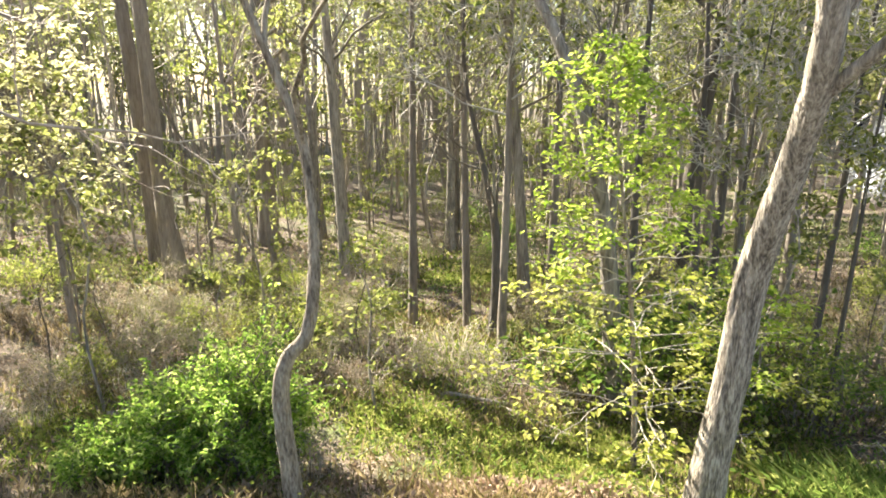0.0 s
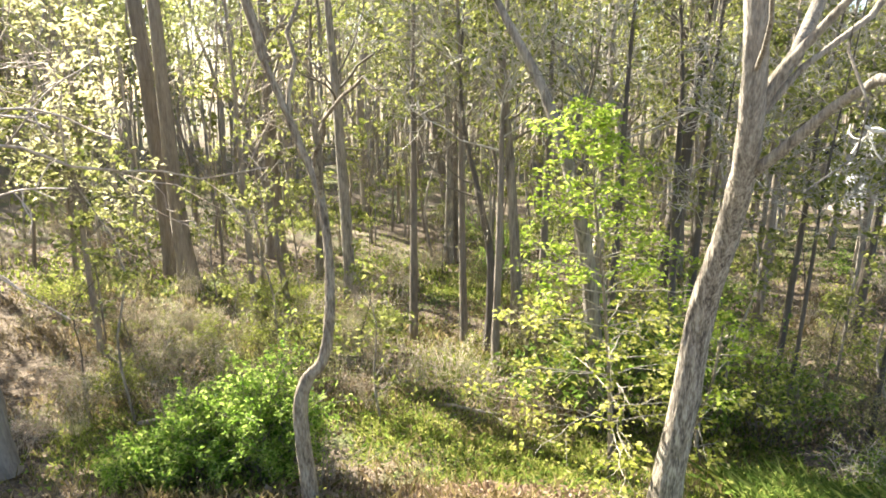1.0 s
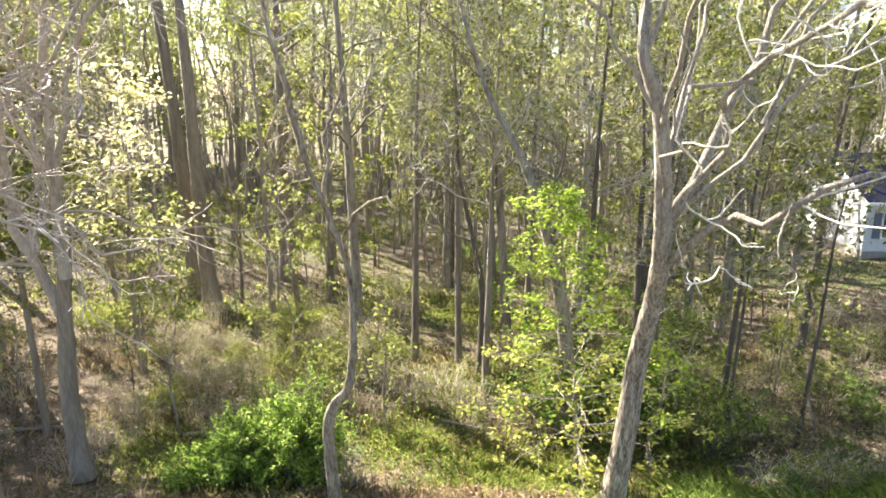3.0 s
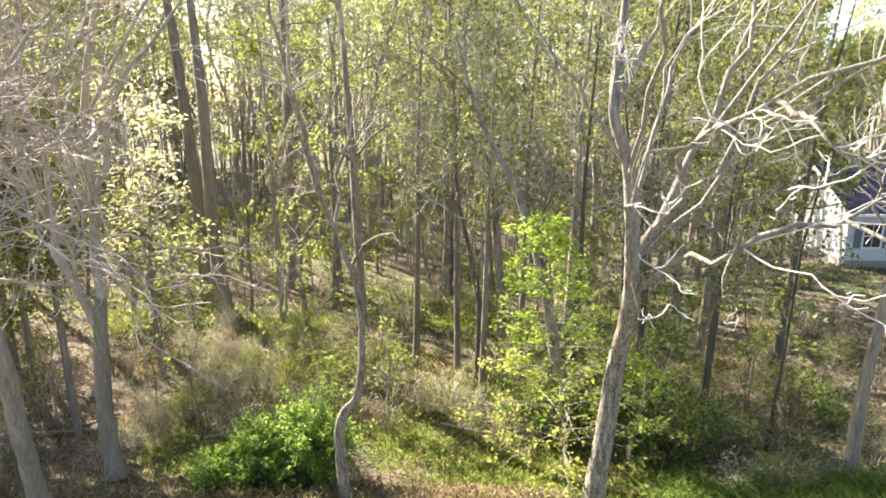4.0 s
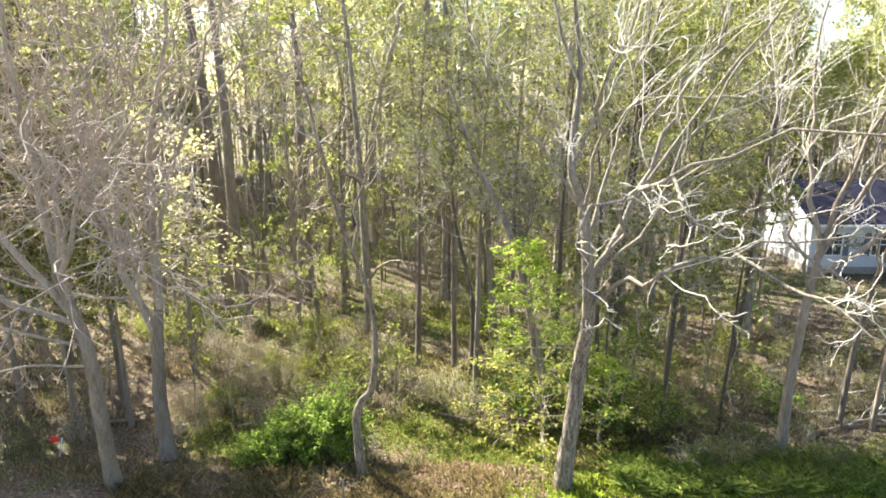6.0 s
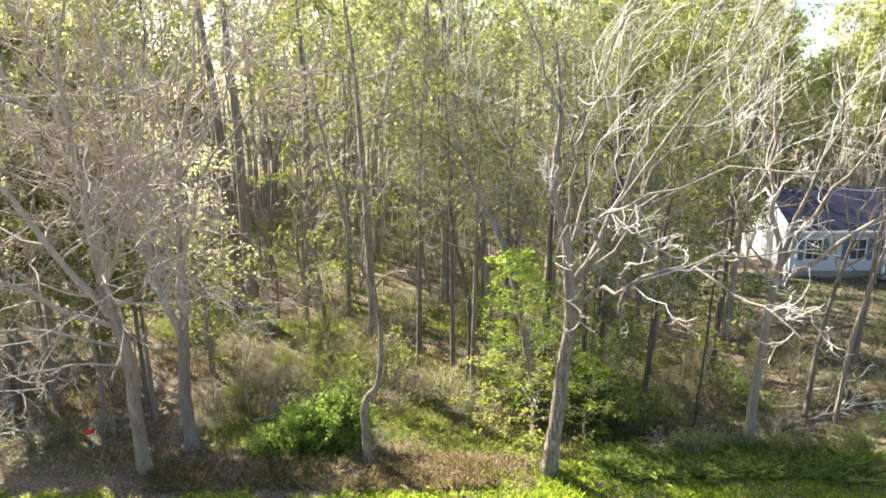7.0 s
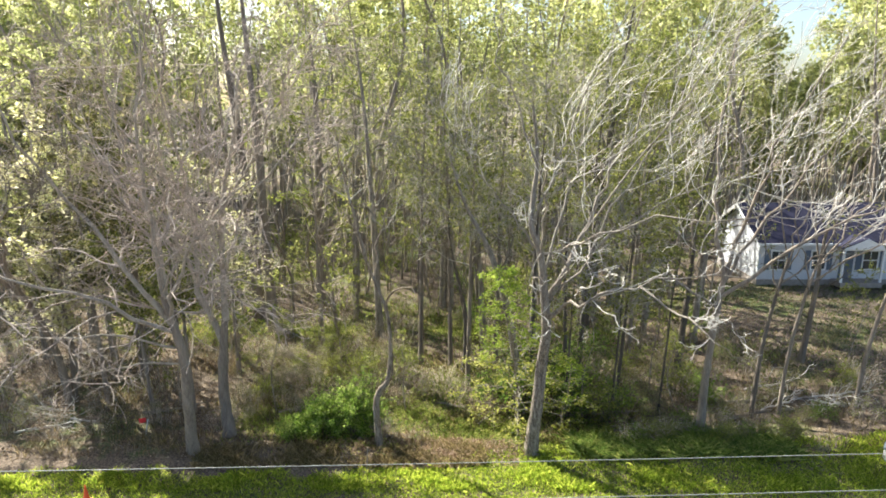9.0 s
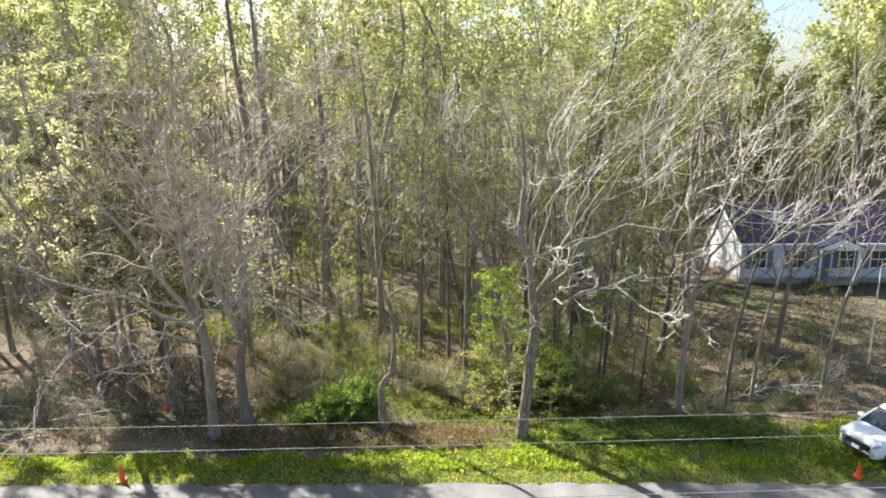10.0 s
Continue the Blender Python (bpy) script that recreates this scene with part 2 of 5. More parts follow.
def from_bm(name, bm, smooth=False):
    me = bpy.data.meshes.new(name)
    bm.to_mesh(me)
    bm.free()
    if smooth:
        me.polygons.foreach_set("use_smooth", np.full(len(me.polygons), True))
    return me


def box(name, size, at=(0, 0, 0), bevel=0.0, rot=(0, 0, 0)):
    bm = bmesh.new()
    bmesh.ops.create_cube(bm, size=1, matrix=pose(*at, *rot) @ Matrix.Diagonal((*size, 1)))
    if bevel:
        bmesh.ops.bevel(bm, geom=bm.edges[:], offset=bevel, segments=2, affect="EDGES", profile=0.6)
    return from_bm(name, bm)


def step(a, b, v):
    u = np.clip((v - a) / (b - a), 0, 1)
    return u * u * (3 - 2 * u)


def height(x, y):
    """The lie of the land: level at the road, a shallow hollow in the wood."""
    x, y = np.asarray(x, float), np.asarray(y, float)
    hollow = -0.75 * step(7.8, 11.5, y) * (1 - step(28, 52, y)) * (1 - step(12, 20, x)) * (1 - 0.5 * step(-8, -14, x))
    rough = 0.07 * np.sin(x * 0.9 + 1.3 * np.sin(y * 0.5)) * np.cos(y * 0.8 + 0.7 * np.sin(x * 0.6)) + 0.04 * np.sin(2.3 * x + y) * np.sin(1.9 * y - x)
    off_road = step(4.9, 6.5, y) + step(-2.6, -5, y)
    return hollow + rough * off_road + 0.05 * off_road - 0.06 + 0.25 * step(18, 24, x) * step(14, 28, y) + 4.0 * step(70, 200, y)


# ---------------------------------------------------------------- ground and road


def axis(lo, hi, near_lo, near_hi, fine_step):
    inner = np.arange(near_lo, near_hi + 0.01, fine_step)
    left = near_lo - np.geomspace(1, near_lo - lo, 14)[::-1]
    right = near_hi + np.geomspace(1, hi - near_hi, 14)
    return np.concatenate([left, inner, right])


def ground_material():
    m, n, l, b = material("forest_floor")
    big, mid, fine = noisy(n, l, 0.16, 4), noisy(n, l, 1.3, 6), noisy(n, l, 14, 8)
    litter = ramp(n, [(0.3, (0.04, 0.029, 0.019)), (0.5, (0.14, 0.102, 0.07)), (0.7, (0.29, 0.225, 0.16))])
    l.new(fine.outputs[0], litter.inputs[0])
    green = ramp(n, [(0.3, (0.045, 0.06, 0.018)), (0.6, (0.12, 0.14, 0.042)), (0.8, (0.22, 0.215, 0.08))])
    l.new(fine.outputs[0], green.inputs[0])
    add = n.new("ShaderNodeMix")
    add.inputs[0].default_value = 0.45
    l.new(big.outputs[0], add.inputs[2])
    l.new(mid.outputs[0], add.inputs[3])
    sel = ramp(n, [(0.5, (0, 0, 0)), (0.62, (1, 1, 1))])
    l.new(add.outputs[0], sel.inputs[0])
    mix = n.new("ShaderNodeMix")
    mix.data_type = "RGBA"
    l.new(sel.outputs[0], mix.inputs[0])
    l.new(litter.outputs[0], mix.inputs[6])
    l.new(green.outputs[0], mix.inputs[7])
    l.new(mix.outputs[2], b.inputs["Base Color"])
    b.inputs["Roughness"].default_value = 1.0
    bp = n.new("ShaderNodeBump")
    bp.inputs["Strength"].default_value, bp.inputs["Distance"].default_value = 0.9, 0.08
    l.new(fine.outputs[0], bp.inputs["Height"])
    l.new(bp.outputs[0], b.inputs["Normal"])
    return m


GX, GY = axis(-900, 900, -40, 48, 0.7), axis(-900, 900, -24, 70, 0.7)
gx, gy = np.meshgrid(GX, GY)
idx = np.arange(gx.size).reshape(gx.shape)
ground = new("ground", mesh_of("ground", np.stack([gx, gy, height(gx, gy)], -1).reshape(-1, 3), np.stack([idx[:-1, :-1], idx[:-1, 1:], idx[1:, 1:], idx[1:, :-1]], -1).reshape(-1, 4)))
ground.data.materials.append(ground_material())
tagged(ground, "brown leaf litter and patchy grass on a woodland floor", "ground", kind="structure")

ASPHALT = surface("asphalt", [(0.3, (0.085, 0.082, 0.087)), (0.5, (0.145, 0.139, 0.143)), (0.75, (0.24, 0.228, 0.226))], 0.8, 0.9, bump=0.25, fine=60)
rx = np.arange(-120, 121, 0.25)
edge_far = 4.75 + 0.06 * np.sin(rx * 1.7) + 0.05 * np.sin(rx * 4.1 + 1) + 0.03 * rng.normal(size=len(rx))
rows = [np.stack([rx, edge_far, np.full_like(rx, -0.08)], -1), np.stack([rx, edge_far - 0.03, np.full_like(rx, 0.0)], -1),
        np.stack([rx, np.full_like(rx, 1.2), np.full_like(rx, 0.06)], -1), np.stack([rx, np.full_like(rx, -2.4), np.full_like(rx, 0.0)], -1), np.stack([rx, np.full_like(rx, -2.45), np.full_like(rx, -0.08)], -1)]
idx = np.arange(5 * len(rx)).reshape(5, len(rx))
road = new("road", mesh_of("road", np.concatenate(rows), np.stack([idx[1:, :-1], idx[1:, 1:], idx[:-1, 1:], idx[:-1, :-1]], -1).reshape(-1, 4)))
road.data.materials.append(ASPHALT)
tagged(road, "worn grey asphalt country road with a ragged edge", "road", kind="structure")

# ---------------------------------------------------------------- trees


def clear(P):
    """Lines that keep off the open strip above the road by which one passes."""
    near = (np.abs(P[..., 0] - 0.25) < 1.3) & (P[..., 1] < 3.2) & (P[..., 2] > 3)
    open_view = (np.abs(P[..., 0] - 0.4) < 2.0) & (P[..., 1] < 8) & (P[..., 2] > 5) & (P[..., 2] < 9.3)
    return ~(near | open_view).any(1)


def keep(P, R):
    ok = clear(P)
    return P[ok], R[ok]


def standing_tree(name, label, trunk, r, limbs, bark, twig, levels, group="", leaf=None, taper=0.55, sides=16, trunk_shoots=0, gnarl=0.05, single=False, limb_bark=None):
    """A tree along given lines. limbs: (points, radius). levels: arguments of grow() from the limbs outward. leaf: (count, size, material, flatness)."""
    base = np.array(trunk[0])
    ob = thing(name, base, label, "tree", group)
    k = 26 if sides < 20 else 90
    P = curve_through(trunk, k)[None]
    u = np.linspace(0, 1, k)
    flare = 1 + 0.35 * np.exp(-u * 22)
    R = (r * (1 - (1 - taper) * u) * flare * (1 + 0.03 * np.sin(u * 9 + r * 40)))[None]
    v, f = tubes(P, R, sides, 0.05 if sides < 20 else 0.0)
    if sides >= 20:
        ring = v.reshape(k, sides, 3)
        for i in range(k):
            for j in range(sides):
                d = (ring[i, j] - P[0, i]) / R[0, i]
                q = Vector((d[0] * 3.2, d[1] * 3.2, ring[i, j, 2] * 1.1))
                ring[i, j] += d * (0.028 * abs(noise.noise(q * 1.4)) + 0.03 * noise.noise(q * 0.35) + 0.02 * noise.noise(q * 4.0)) * (r / 0.25)
        v = ring.reshape(-1, 3)
    part("trunk", mesh_of("trunk", v - base, f), bark, ob)
    LP, LR = [], []
    scarce = []
    for pts, lr, *few in limbs:
        p = curve_through(pts, 12)
        p[2:] += rng.normal(size=(10, 3)) * gnarl * min(1, np.linalg.norm(np.diff(p, axis=0), axis=1).sum() / 7)
        q = np.linspace(1, 0.16, 12) * lr
        slim = 0.72 if 0.045 < lr < 0.075 and not few else 1.0
        LP.append(p), LR.append(q)
        scarce.append(bool(few))
        v, f = tubes(p[None], q[None] * slim, 8, 0.06)
        part("limb", mesh_of("limb", v - base, f), limb_bark or bark, ob)
    if not limbs:
        LP, LR = [curve_through(trunk, 12)], [np.linspace(1, taper, 12) * r]
    A, B = np.stack(LP), np.stack(LR)
    small = (B[:, 0] < 0.05) & bool(limbs) | (np.array(scarce) if scarce else False)
    SA, SB = A[small], B[small]
    A, B = A[~small], B[~small]
    if trunk_shoots:
        a, b = grow(P, R * 0.35, trunk_shoots, (0.35, 1), 0.3, (40, 85), 12, 0.2, 0.03)
        A, B = np.concatenate([A, a]), np.concatenate([B, b])
    pieces = []
    if len(SA):
        long = np.linalg.norm(np.diff(SA, axis=1), axis=2).sum(1) > 2.6
        sa, sb = keep(*grow(SA[long], SB[long], 5, (0.25, 1), 0.3, (25, 75), 9, 0.28, 0.07, 0.34, floor=0.01, least=0.7))
        spurs = keep(*grow(SA[~long], SB[~long], 3, (0.3, 1), 0.3, (30, 75), 8, 0.35, 0.0, 0.4, floor=0.006, least=0.3))
        sc, sd = keep(*grow(sa, sb, 2, (0.2, 1), 0.45, (25, 70), 6, 0.3, 0.02, 0.7, floor=0.008, least=0.35))
        se, sf = keep(*grow(sc, sd, 2, (0.3, 1), 0.45, (25, 65), 4, 0.3, 0.02, 0.8, floor=0.007, least=0.2))
        pieces = [tubes(sc, sd, 4), tubes(se, sf, 3), tubes(*spurs, 4)]
        for q in range(len(sa)):
            v, f = tubes(sa[q:q + 1], sb[q:q + 1], 5)
            part("branch", mesh_of("branch", v - base, f), twig, ob)
    for number, lv in enumerate(levels):
        A, B = keep(*grow(A, B, **lv))
        if number == 0 and single:
            for q in range(len(A)):
                v, f = tubes(A[q:q + 1], B[q:q + 1], 5)
                part("branch", mesh_of("branch", v - base, f), twig, ob)
            continue
        pieces.append(tubes(A, B, 4 if number == 0 else 3))
    v, f = joined(pieces)
    part("crown", mesh_of("crown", v - base, f), twig, ob, "crown of fine bare twigs", "stuff")
    if leaf:
        n, size, mat, flat = leaf
        v, f = leaves_at(on_lines(A, n), size, flat, spread=size * 0.6)
        part("foliage", mesh_of("foliage", v - base, f, False), mat, ob, "", "stuff")
    return ob


SWEEP = [dict(per=6, span=(0.25, 1), length=0.48, angle=(15, 50), k=11, wig=0.2, lift=0.06, thin=0.3, floor=0.011, bias=(0.08, 0, 0.04)),
         dict(per=5, span=(0.2, 1), length=0.5, angle=(16, 48), k=7, wig=0.22, lift=0.05, thin=0.58, floor=0.0085, bias=(0.08, 0, 0.04)),
         dict(per=3, span=(0.2, 1), length=0.5, angle=(18, 48), k=4, wig=0.22, lift=0.04, thin=0.7, floor=0.0065, bias=(0.07, 0, 0.03))]
SPARSE = [dict(SWEEP[0], length=0.52), dict(SWEEP[1], per=4), dict(SWEEP[2])]
CROWN = [dict(per=9, span=(0.25, 1), length=0.48, angle=(20, 65), k=9, wig=0.27, lift=0.07, thin=0.42, floor=0.013),
         dict(per=7, span=(0.2, 1), length=0.5, angle=(25, 65), k=6, wig=0.3, lift=0.06, thin=0.6, floor=0.0095),
         dict(per=4, span=(0.2, 1), length=0.5, angle=(25, 65), k=4, wig=0.3, lift=0.05, thin=0.7, floor=0.0075)]

standing_tree("main_tree", "tall bare roadside tree with pale grey furrowed bark", [(3.5, 7.95, -0.3), (3.57, 7.9, 0.9), (3.69, 7.85, 2.2), (3.75, 7.73, 3.6), (3.78, 7.4, 4.5), (3.77, 7.0, 5.3), (3.6, 6.4, 6.4), (3.33, 6.1, 8.2), (3.02, 6.1, 9.1), (3.1, 6.4, 10.0), (3.2, 6.6, 11.2), (3.05, 6.8, 12.8)], 0.25,
              [([(3.72, 6.8, 5.7), (4.1, 5.6, 6.6), (4.5, 4.5, 7.15), (5.75, 4.35, 7.65), (7.0, 4.2, 7.85), (9.2, 3.9, 8.0)], 0.07, 1),
               ([(6.0, 4.3, 7.65), (6.9, 2.7, 7.1), (7.4, 1.9, 6.8), (8.4, 1.6, 6.2)], 0.035),
               ([(7.0, 4.2, 7.85), (8.0, 4.1, 7.2), (8.8, 4.1, 6.4), (9.3, 4.1, 5.7)], 0.035),
               ([(4.6, 4.5, 7.2), (4.3, 4.2, 6.7), (4.45, 4.0, 6.3), (4.55, 4.0, 5.9)], 0.02),
               ([(3.6, 6.4, 6.4), (3.95, 5.9, 7.6), (3.95, 4.5, 8.75), (4.2, 2.7, 9.4), (5.0, 2.0, 9.8), (6.6, 1.1, 10.2), (8.6, 0.6, 10.7)], 0.055, 1),
               ([(4.15, 2.9, 9.35), (3.9, 1.7, 9.2), (3.8, 1.2, 9.0), (4.3, 0.9, 8.5)], 0.035),
               ([(3.95, 4.6, 8.7), (3.2, 4.3, 8.6), (2.74, 3.65, 8.5), (2.78, 3.2, 7.9), (2.62, 2.95, 7.28), (2.72, 2.9, 6.7), (2.45, 2.8, 6.1)], 0.028),
               ([(3.6, 6.4, 6.4), (4.9, 6.2, 8.1), (6.5, 6.0, 9.4), (8.3, 5.9, 10.5), (11, 5.8, 12)], 0.06),
               ([(3.62, 6.5, 6.3), (3.85, 6.4, 7.1), (4.6, 6.9, 8.13), (5.1, 7.0, 9.37), (5.53, 7.0, 10.5), (6.2, 7.0, 12.2), (7.2, 6.9, 14.8)], 0.1),
               ([(3.45, 6.2, 7.4), (4.2, 7.0, 9.4), (4.8, 7.6, 11.5), (5.4, 8.2, 15.4)], 0.065),
               ([(3.35, 6.1, 8.0), (3.2, 5.0, 9.4), (3.1, 3.6, 10.7), (2.95, 2.5, 11.45), (2.75, 1.9, 11.2)], 0.045),
               ([(3.5, 6.2, 7.0), (3.0, 4.6, 7.8), (2.7, 3.6, 8.7), (2.5, 3.4, 10.2)], 0.03),
               ([(3.3, 6.1, 8.2), (2.4, 5.9, 9.4), (1.3, 5.7, 10.8), (0.2, 5.6, 13.0)], 0.05),
               ([(4.9, 6.2, 8.1), (6.4, 6.8, 10.8), (8.2, 7.3, 12.6), (10, 7.6, 14.6)], 0.05),
               ([(3.05, 6.1, 9.1), (4.0, 6.3, 11.8), (5.2, 6.0, 14.4), (6.4, 5.6, 17.4)], 0.055),
               ([(3.2, 6.6, 11.0), (2.4, 6.9, 13.0), (1.9, 7.2, 15.0), (1.6, 7.4, 17.0)], 0.045),
               ([(4.7, 6.0, 8.9), (6.6, 5.6, 12.0), (8.4, 5.2, 14.6), (10.4, 5.0, 17.0)], 0.05)],
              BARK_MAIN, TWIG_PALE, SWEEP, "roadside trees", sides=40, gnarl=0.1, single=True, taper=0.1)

standing_tree("crooked_tree", "slender crooked bare tree with a knee in its trunk", [(-2.22, 8.7, -0.35), (-2.3, 8.7, 0.9), (-2.32, 8.7, 1.75), (-2.17, 8.68, 2.25), (-1.88, 8.65, 2.65), (-1.76, 8.75, 3.6), (-1.85, 8.95, 5.1), (-2.2, 8.95, 6.2), (-2.6, 8.9, 7.3)], 0.14,
              [([(-2.6, 8.9, 7.3), (-2.95, 8.8, 9.0), (-3.3, 8.8, 10.6), (-3.7, 8.8, 13)], 0.08),
               ([(-1.86, 8.95, 5.2), (-1.75, 8.3, 6.1), (-1.1, 6.9, 6.85), (-0.6, 6.1, 6.9), (-0.45, 5.95, 6.7)], 0.055),
               ([(-2.3, 8.95, 6.4), (-2.2, 9.2, 8.0), (-1.7, 9.4, 9.6), (-1.4, 9.5, 12.0)], 0.06)],
              BARK_PALE, TWIG_ASH, [dict(per=9, span=(0.3, 1), length=0.42, angle=(30, 70), k=7, wig=0.3, lift=0.05, thin=0.45), dict(per=6, span=(0.2, 1), length=0.5, angle=(25, 60), k=5, wig=0.3, lift=0.04, thin=0.6), dict(per=3, span=(0.2, 1), length=0.5, angle=(25, 60), k=4, wig=0.3, lift=0.03, thin=0.7)], "roadside trees", sides=32, gnarl=0.07, single=True, taper=0.25)

ROSE = [dict(per=10, span=(0.12, 1), length=0.6, angle=(30, 75), k=9, wig=0.3, lift=0.05, thin=0.42, floor=0.016),
        dict(per=7, span=(0.15, 1), length=0.5, angle=(25, 65), k=6, wig=0.3, lift=0.03, thin=0.65, floor=0.0115),
        dict(per=4, span=(0.2, 0.9), length=0.5, angle=(25, 60), k=5, wig=0.3, lift=0.02, thin=0.75, floor=0.0085)]
standing_tree("bare_tree", "leaning bare tree with a wide rosy-grey twiggy crown", [(-9.3, 8.2, -0.2), (-8.95, 7.4, 2.4), (-8.8, 7.0, 4.4), (-9.15, 6.7, 6.6)], 0.225,
              [([(-9.0, 6.8, 5.6), (-10.4, 6.4, 8.0), (-12.4, 6.0, 11), (-13.8, 5.8, 14.5)], 0.11),
               ([(-9.1, 6.7, 6.5), (-9.2, 6.5, 9.0), (-9.2, 6.2, 12), (-8.6, 6.0, 16)], 0.11),
               ([(-8.9, 6.9, 5.2), (-11.0, 5.4, 6.8), (-14.0, 4.4, 8.4), (-16.8, 4.0, 9.8)], 0.08),
               ([(-9.05, 6.8, 6.0), (-9.8, 8.0, 8.5), (-11.2, 9.0, 11.6), (-12, 9.5, 15)], 0.09),
               ([(-8.85, 7.1, 4.0), (-10.2, 6.0, 4.4), (-11.8, 5.2, 4.2), (-12.8, 4.8, 3.8)], 0.035),
               ([(-8.85, 7.0, 4.6), (-10.4, 5.4, 5.6), (-12.2, 4.2, 6.0), (-13.6, 3.4, 5.8)], 0.045),
               ([(-9.0, 6.8, 5.8), (-8.1, 5.6, 7.6), (-6.8, 4.9, 9.4), (-4.8, 4.6, 11.2)], 0.08),
               ([(-9.15, 6.7, 6.6), (-8.3, 6.0, 7.8), (-7.4, 5.7, 8.3), (-6.2, 5.5, 8.2)], 0.045)],
              BARK_BROWN, TWIG_ROSE, ROSE, "roadside trees", gnarl=0.08, single=True, limb_bark=BARK_LIGHT)
standing_tree("bare_tree", "forked bare tree with a rosy-grey twiggy crown", [(-8.5, 10, -0.35), (-8.65, 10.15, 1.6), (-8.5, 10.1, 3.4), (-8.3, 10, 4.8)], 0.24,
              [([(-8.3, 10, 4.6), (-8.2, 9.9, 7.0), (-7.9, 9.8, 9.5), (-7.2, 9.6, 12.6), (-6.4, 9.5, 16)], 0.14),
               ([(-8.5, 10.1, 3.6), (-9.3, 10.2, 6.0), (-10.2, 10.3, 9.0), (-10.8, 10.4, 15)], 0.14),
               ([(-8.25, 10, 6.2), (-7.3, 9.2, 8.4), (-5.8, 8.6, 10.6), (-4.0, 8.2, 12.8)], 0.08),
               ([(-9.9, 10.2, 7.0), (-11.5, 10.4, 9.4), (-13.6, 10.6, 12), (-15.4, 10.8, 14.5)], 0.08),
               ([(-9.3, 10.2, 6.0), (-9.1, 9.4, 10.0), (-9.6, 8.8, 13.5), (-10.2, 8.4, 17.0)], 0.08),
               ([(-8.3, 9.8, 8.4), (-6.6, 9.6, 11.2), (-4.8, 9.4, 14.0), (-3.2, 9.2, 16.6)], 0.07),
               ([(-8.15, 9.9, 7.4), (-7.8, 8.4, 9.4), (-7.0, 7.4, 11.6), (-6.0, 6.8, 14)], 0.06)],
              BARK_BROWN, TWIG_ROSE, ROSE, "roadside trees", gnarl=0.08, single=True, limb_bark=BARK_LIGHT)
for bx, by, lean, r, tone in ((10.65, 10.0, 0.3, 0.17, TWIG_PALE), (13.7, 12.0, 0.7, 0.1, TWIG_PALE), (15.0, 12.2, 0.8, 0.09, TWIG_ROSE), (18.2, 12.0, 0.9, 0.1, TWIG_PALE)):
    z0 = float(height(bx, by))
    t = [(bx, by, z0 - 0.2), (bx + 0.15 * lean, by, 2.2), (bx + 0.5 * lean, by - 0.1, 4.6), (bx + 1.0 * lean, by - 0.2, 6.6)]
    x, y = bx + lean, by - 0.2
    standing_tree("bare_tree", "bare roadside tree with branches sweeping up and outward", t, r,
                  [([(x, y, 6.4), (x + 0.6, y, 8.6), (x + 1.6, y, 11.6), (x + 3.2, y - 0.2, 15)], 0.5 * r),
                   ([(x - 0.2 * lean, y, 5.6), (x + 1.6, y - 1, 7.4), (x + 3.6, y - 1.8, 9), (x + 5.6, y - 2.2, 10.4)], 0.5 * r),
                   ([(x, y, 6.4), (x - 0.4, y + 0.4, 9), (x - 0.4, y + 0.8, 12), (x + 0.2, y + 1, 16)], 0.5 * r),
                   ([(x - 0.3 * lean, y, 5.0), (x - 1.2, y - 0.9, 6.8), (x - 2.0, y - 1.4, 8.6), (x - 2.4, y - 1.7, 10.6)], 0.4 * r),
                   ([(x, y, 6.2), (x + 1.4, y + 0.4, 8.2), (x + 3.4, y + 0.8, 10.6), (x + 5.2, y + 1, 13.2)], 0.45 * r)],
                  BARK_BROWN, tone, SWEEP if bx < 12 else SPARSE, "roadside trees", gnarl=0.1, single=True)
standing_tree("bare_tree", "bare tree with low grey-green lichened branches", [(-16.6, 12.8, -0.6), (-16.6, 12.4, 2.0), (-16.2, 10.8, 4.5), (-16.0, 9.2, 6.5)], 0.17,
              [([(-16.0, 9.8, 5.6), (-14.6, 7.2, 7.6), (-13.4, 5.4, 9.2), (-12.0, 5.0, 10.2)], 0.08),
               ([(-16.0, 9.2, 6.4), (-16.0, 8.4, 9.0), (-16.6, 7.4, 12.0), (-17, 7.4, 14)], 0.09),
               ([(-16.2, 10.9, 4.4), (-14.8, 8.4, 5.2), (-12.8, 5.2, 5.6), (-11.6, 4.8, 5.2)], 0.045),
               ([(-16.1, 9.5, 6.0), (-17.2, 8.0, 8.0), (-19, 6.0, 9.5)], 0.08)],
              BARK_BROWN, TWIG_GREY, CROWN, "roadside trees", gnarl=0.08, single=True)
# ---------------------------------------------------------------- trees farther in


def mid_tree(name, label, pts, r, bark, shoots=14, leaf=None, twig=None, taper=0.14, group="woodland trees", low=0.3, fine=(5, 2)):
    pts = [(pts[0][0], pts[0][1], float(height(pts[0][0], pts[0][1])) - 0.15)] + list(pts[1:])
    return standing_tree(name, label, pts, r, [], bark, twig or TWIG_GREY,
                         [dict(per=shoots, span=(low, 1), length=0.24, angle=(35, 75), k=7, wig=0.16, lift=0.05, thin=0.36),
                          dict(per=fine[0], span=(0.2, 1), length=0.5, angle=(25, 60), k=5, wig=0.3, lift=0.05, thin=0.6, floor=0.01),
                          dict(per=fine[1], span=(0.2, 1), length=0.55, angle=(25, 60), k=3, wig=0.25, lift=0.03, thin=0.7, floor=0.009)], group, leaf, taper, 12)


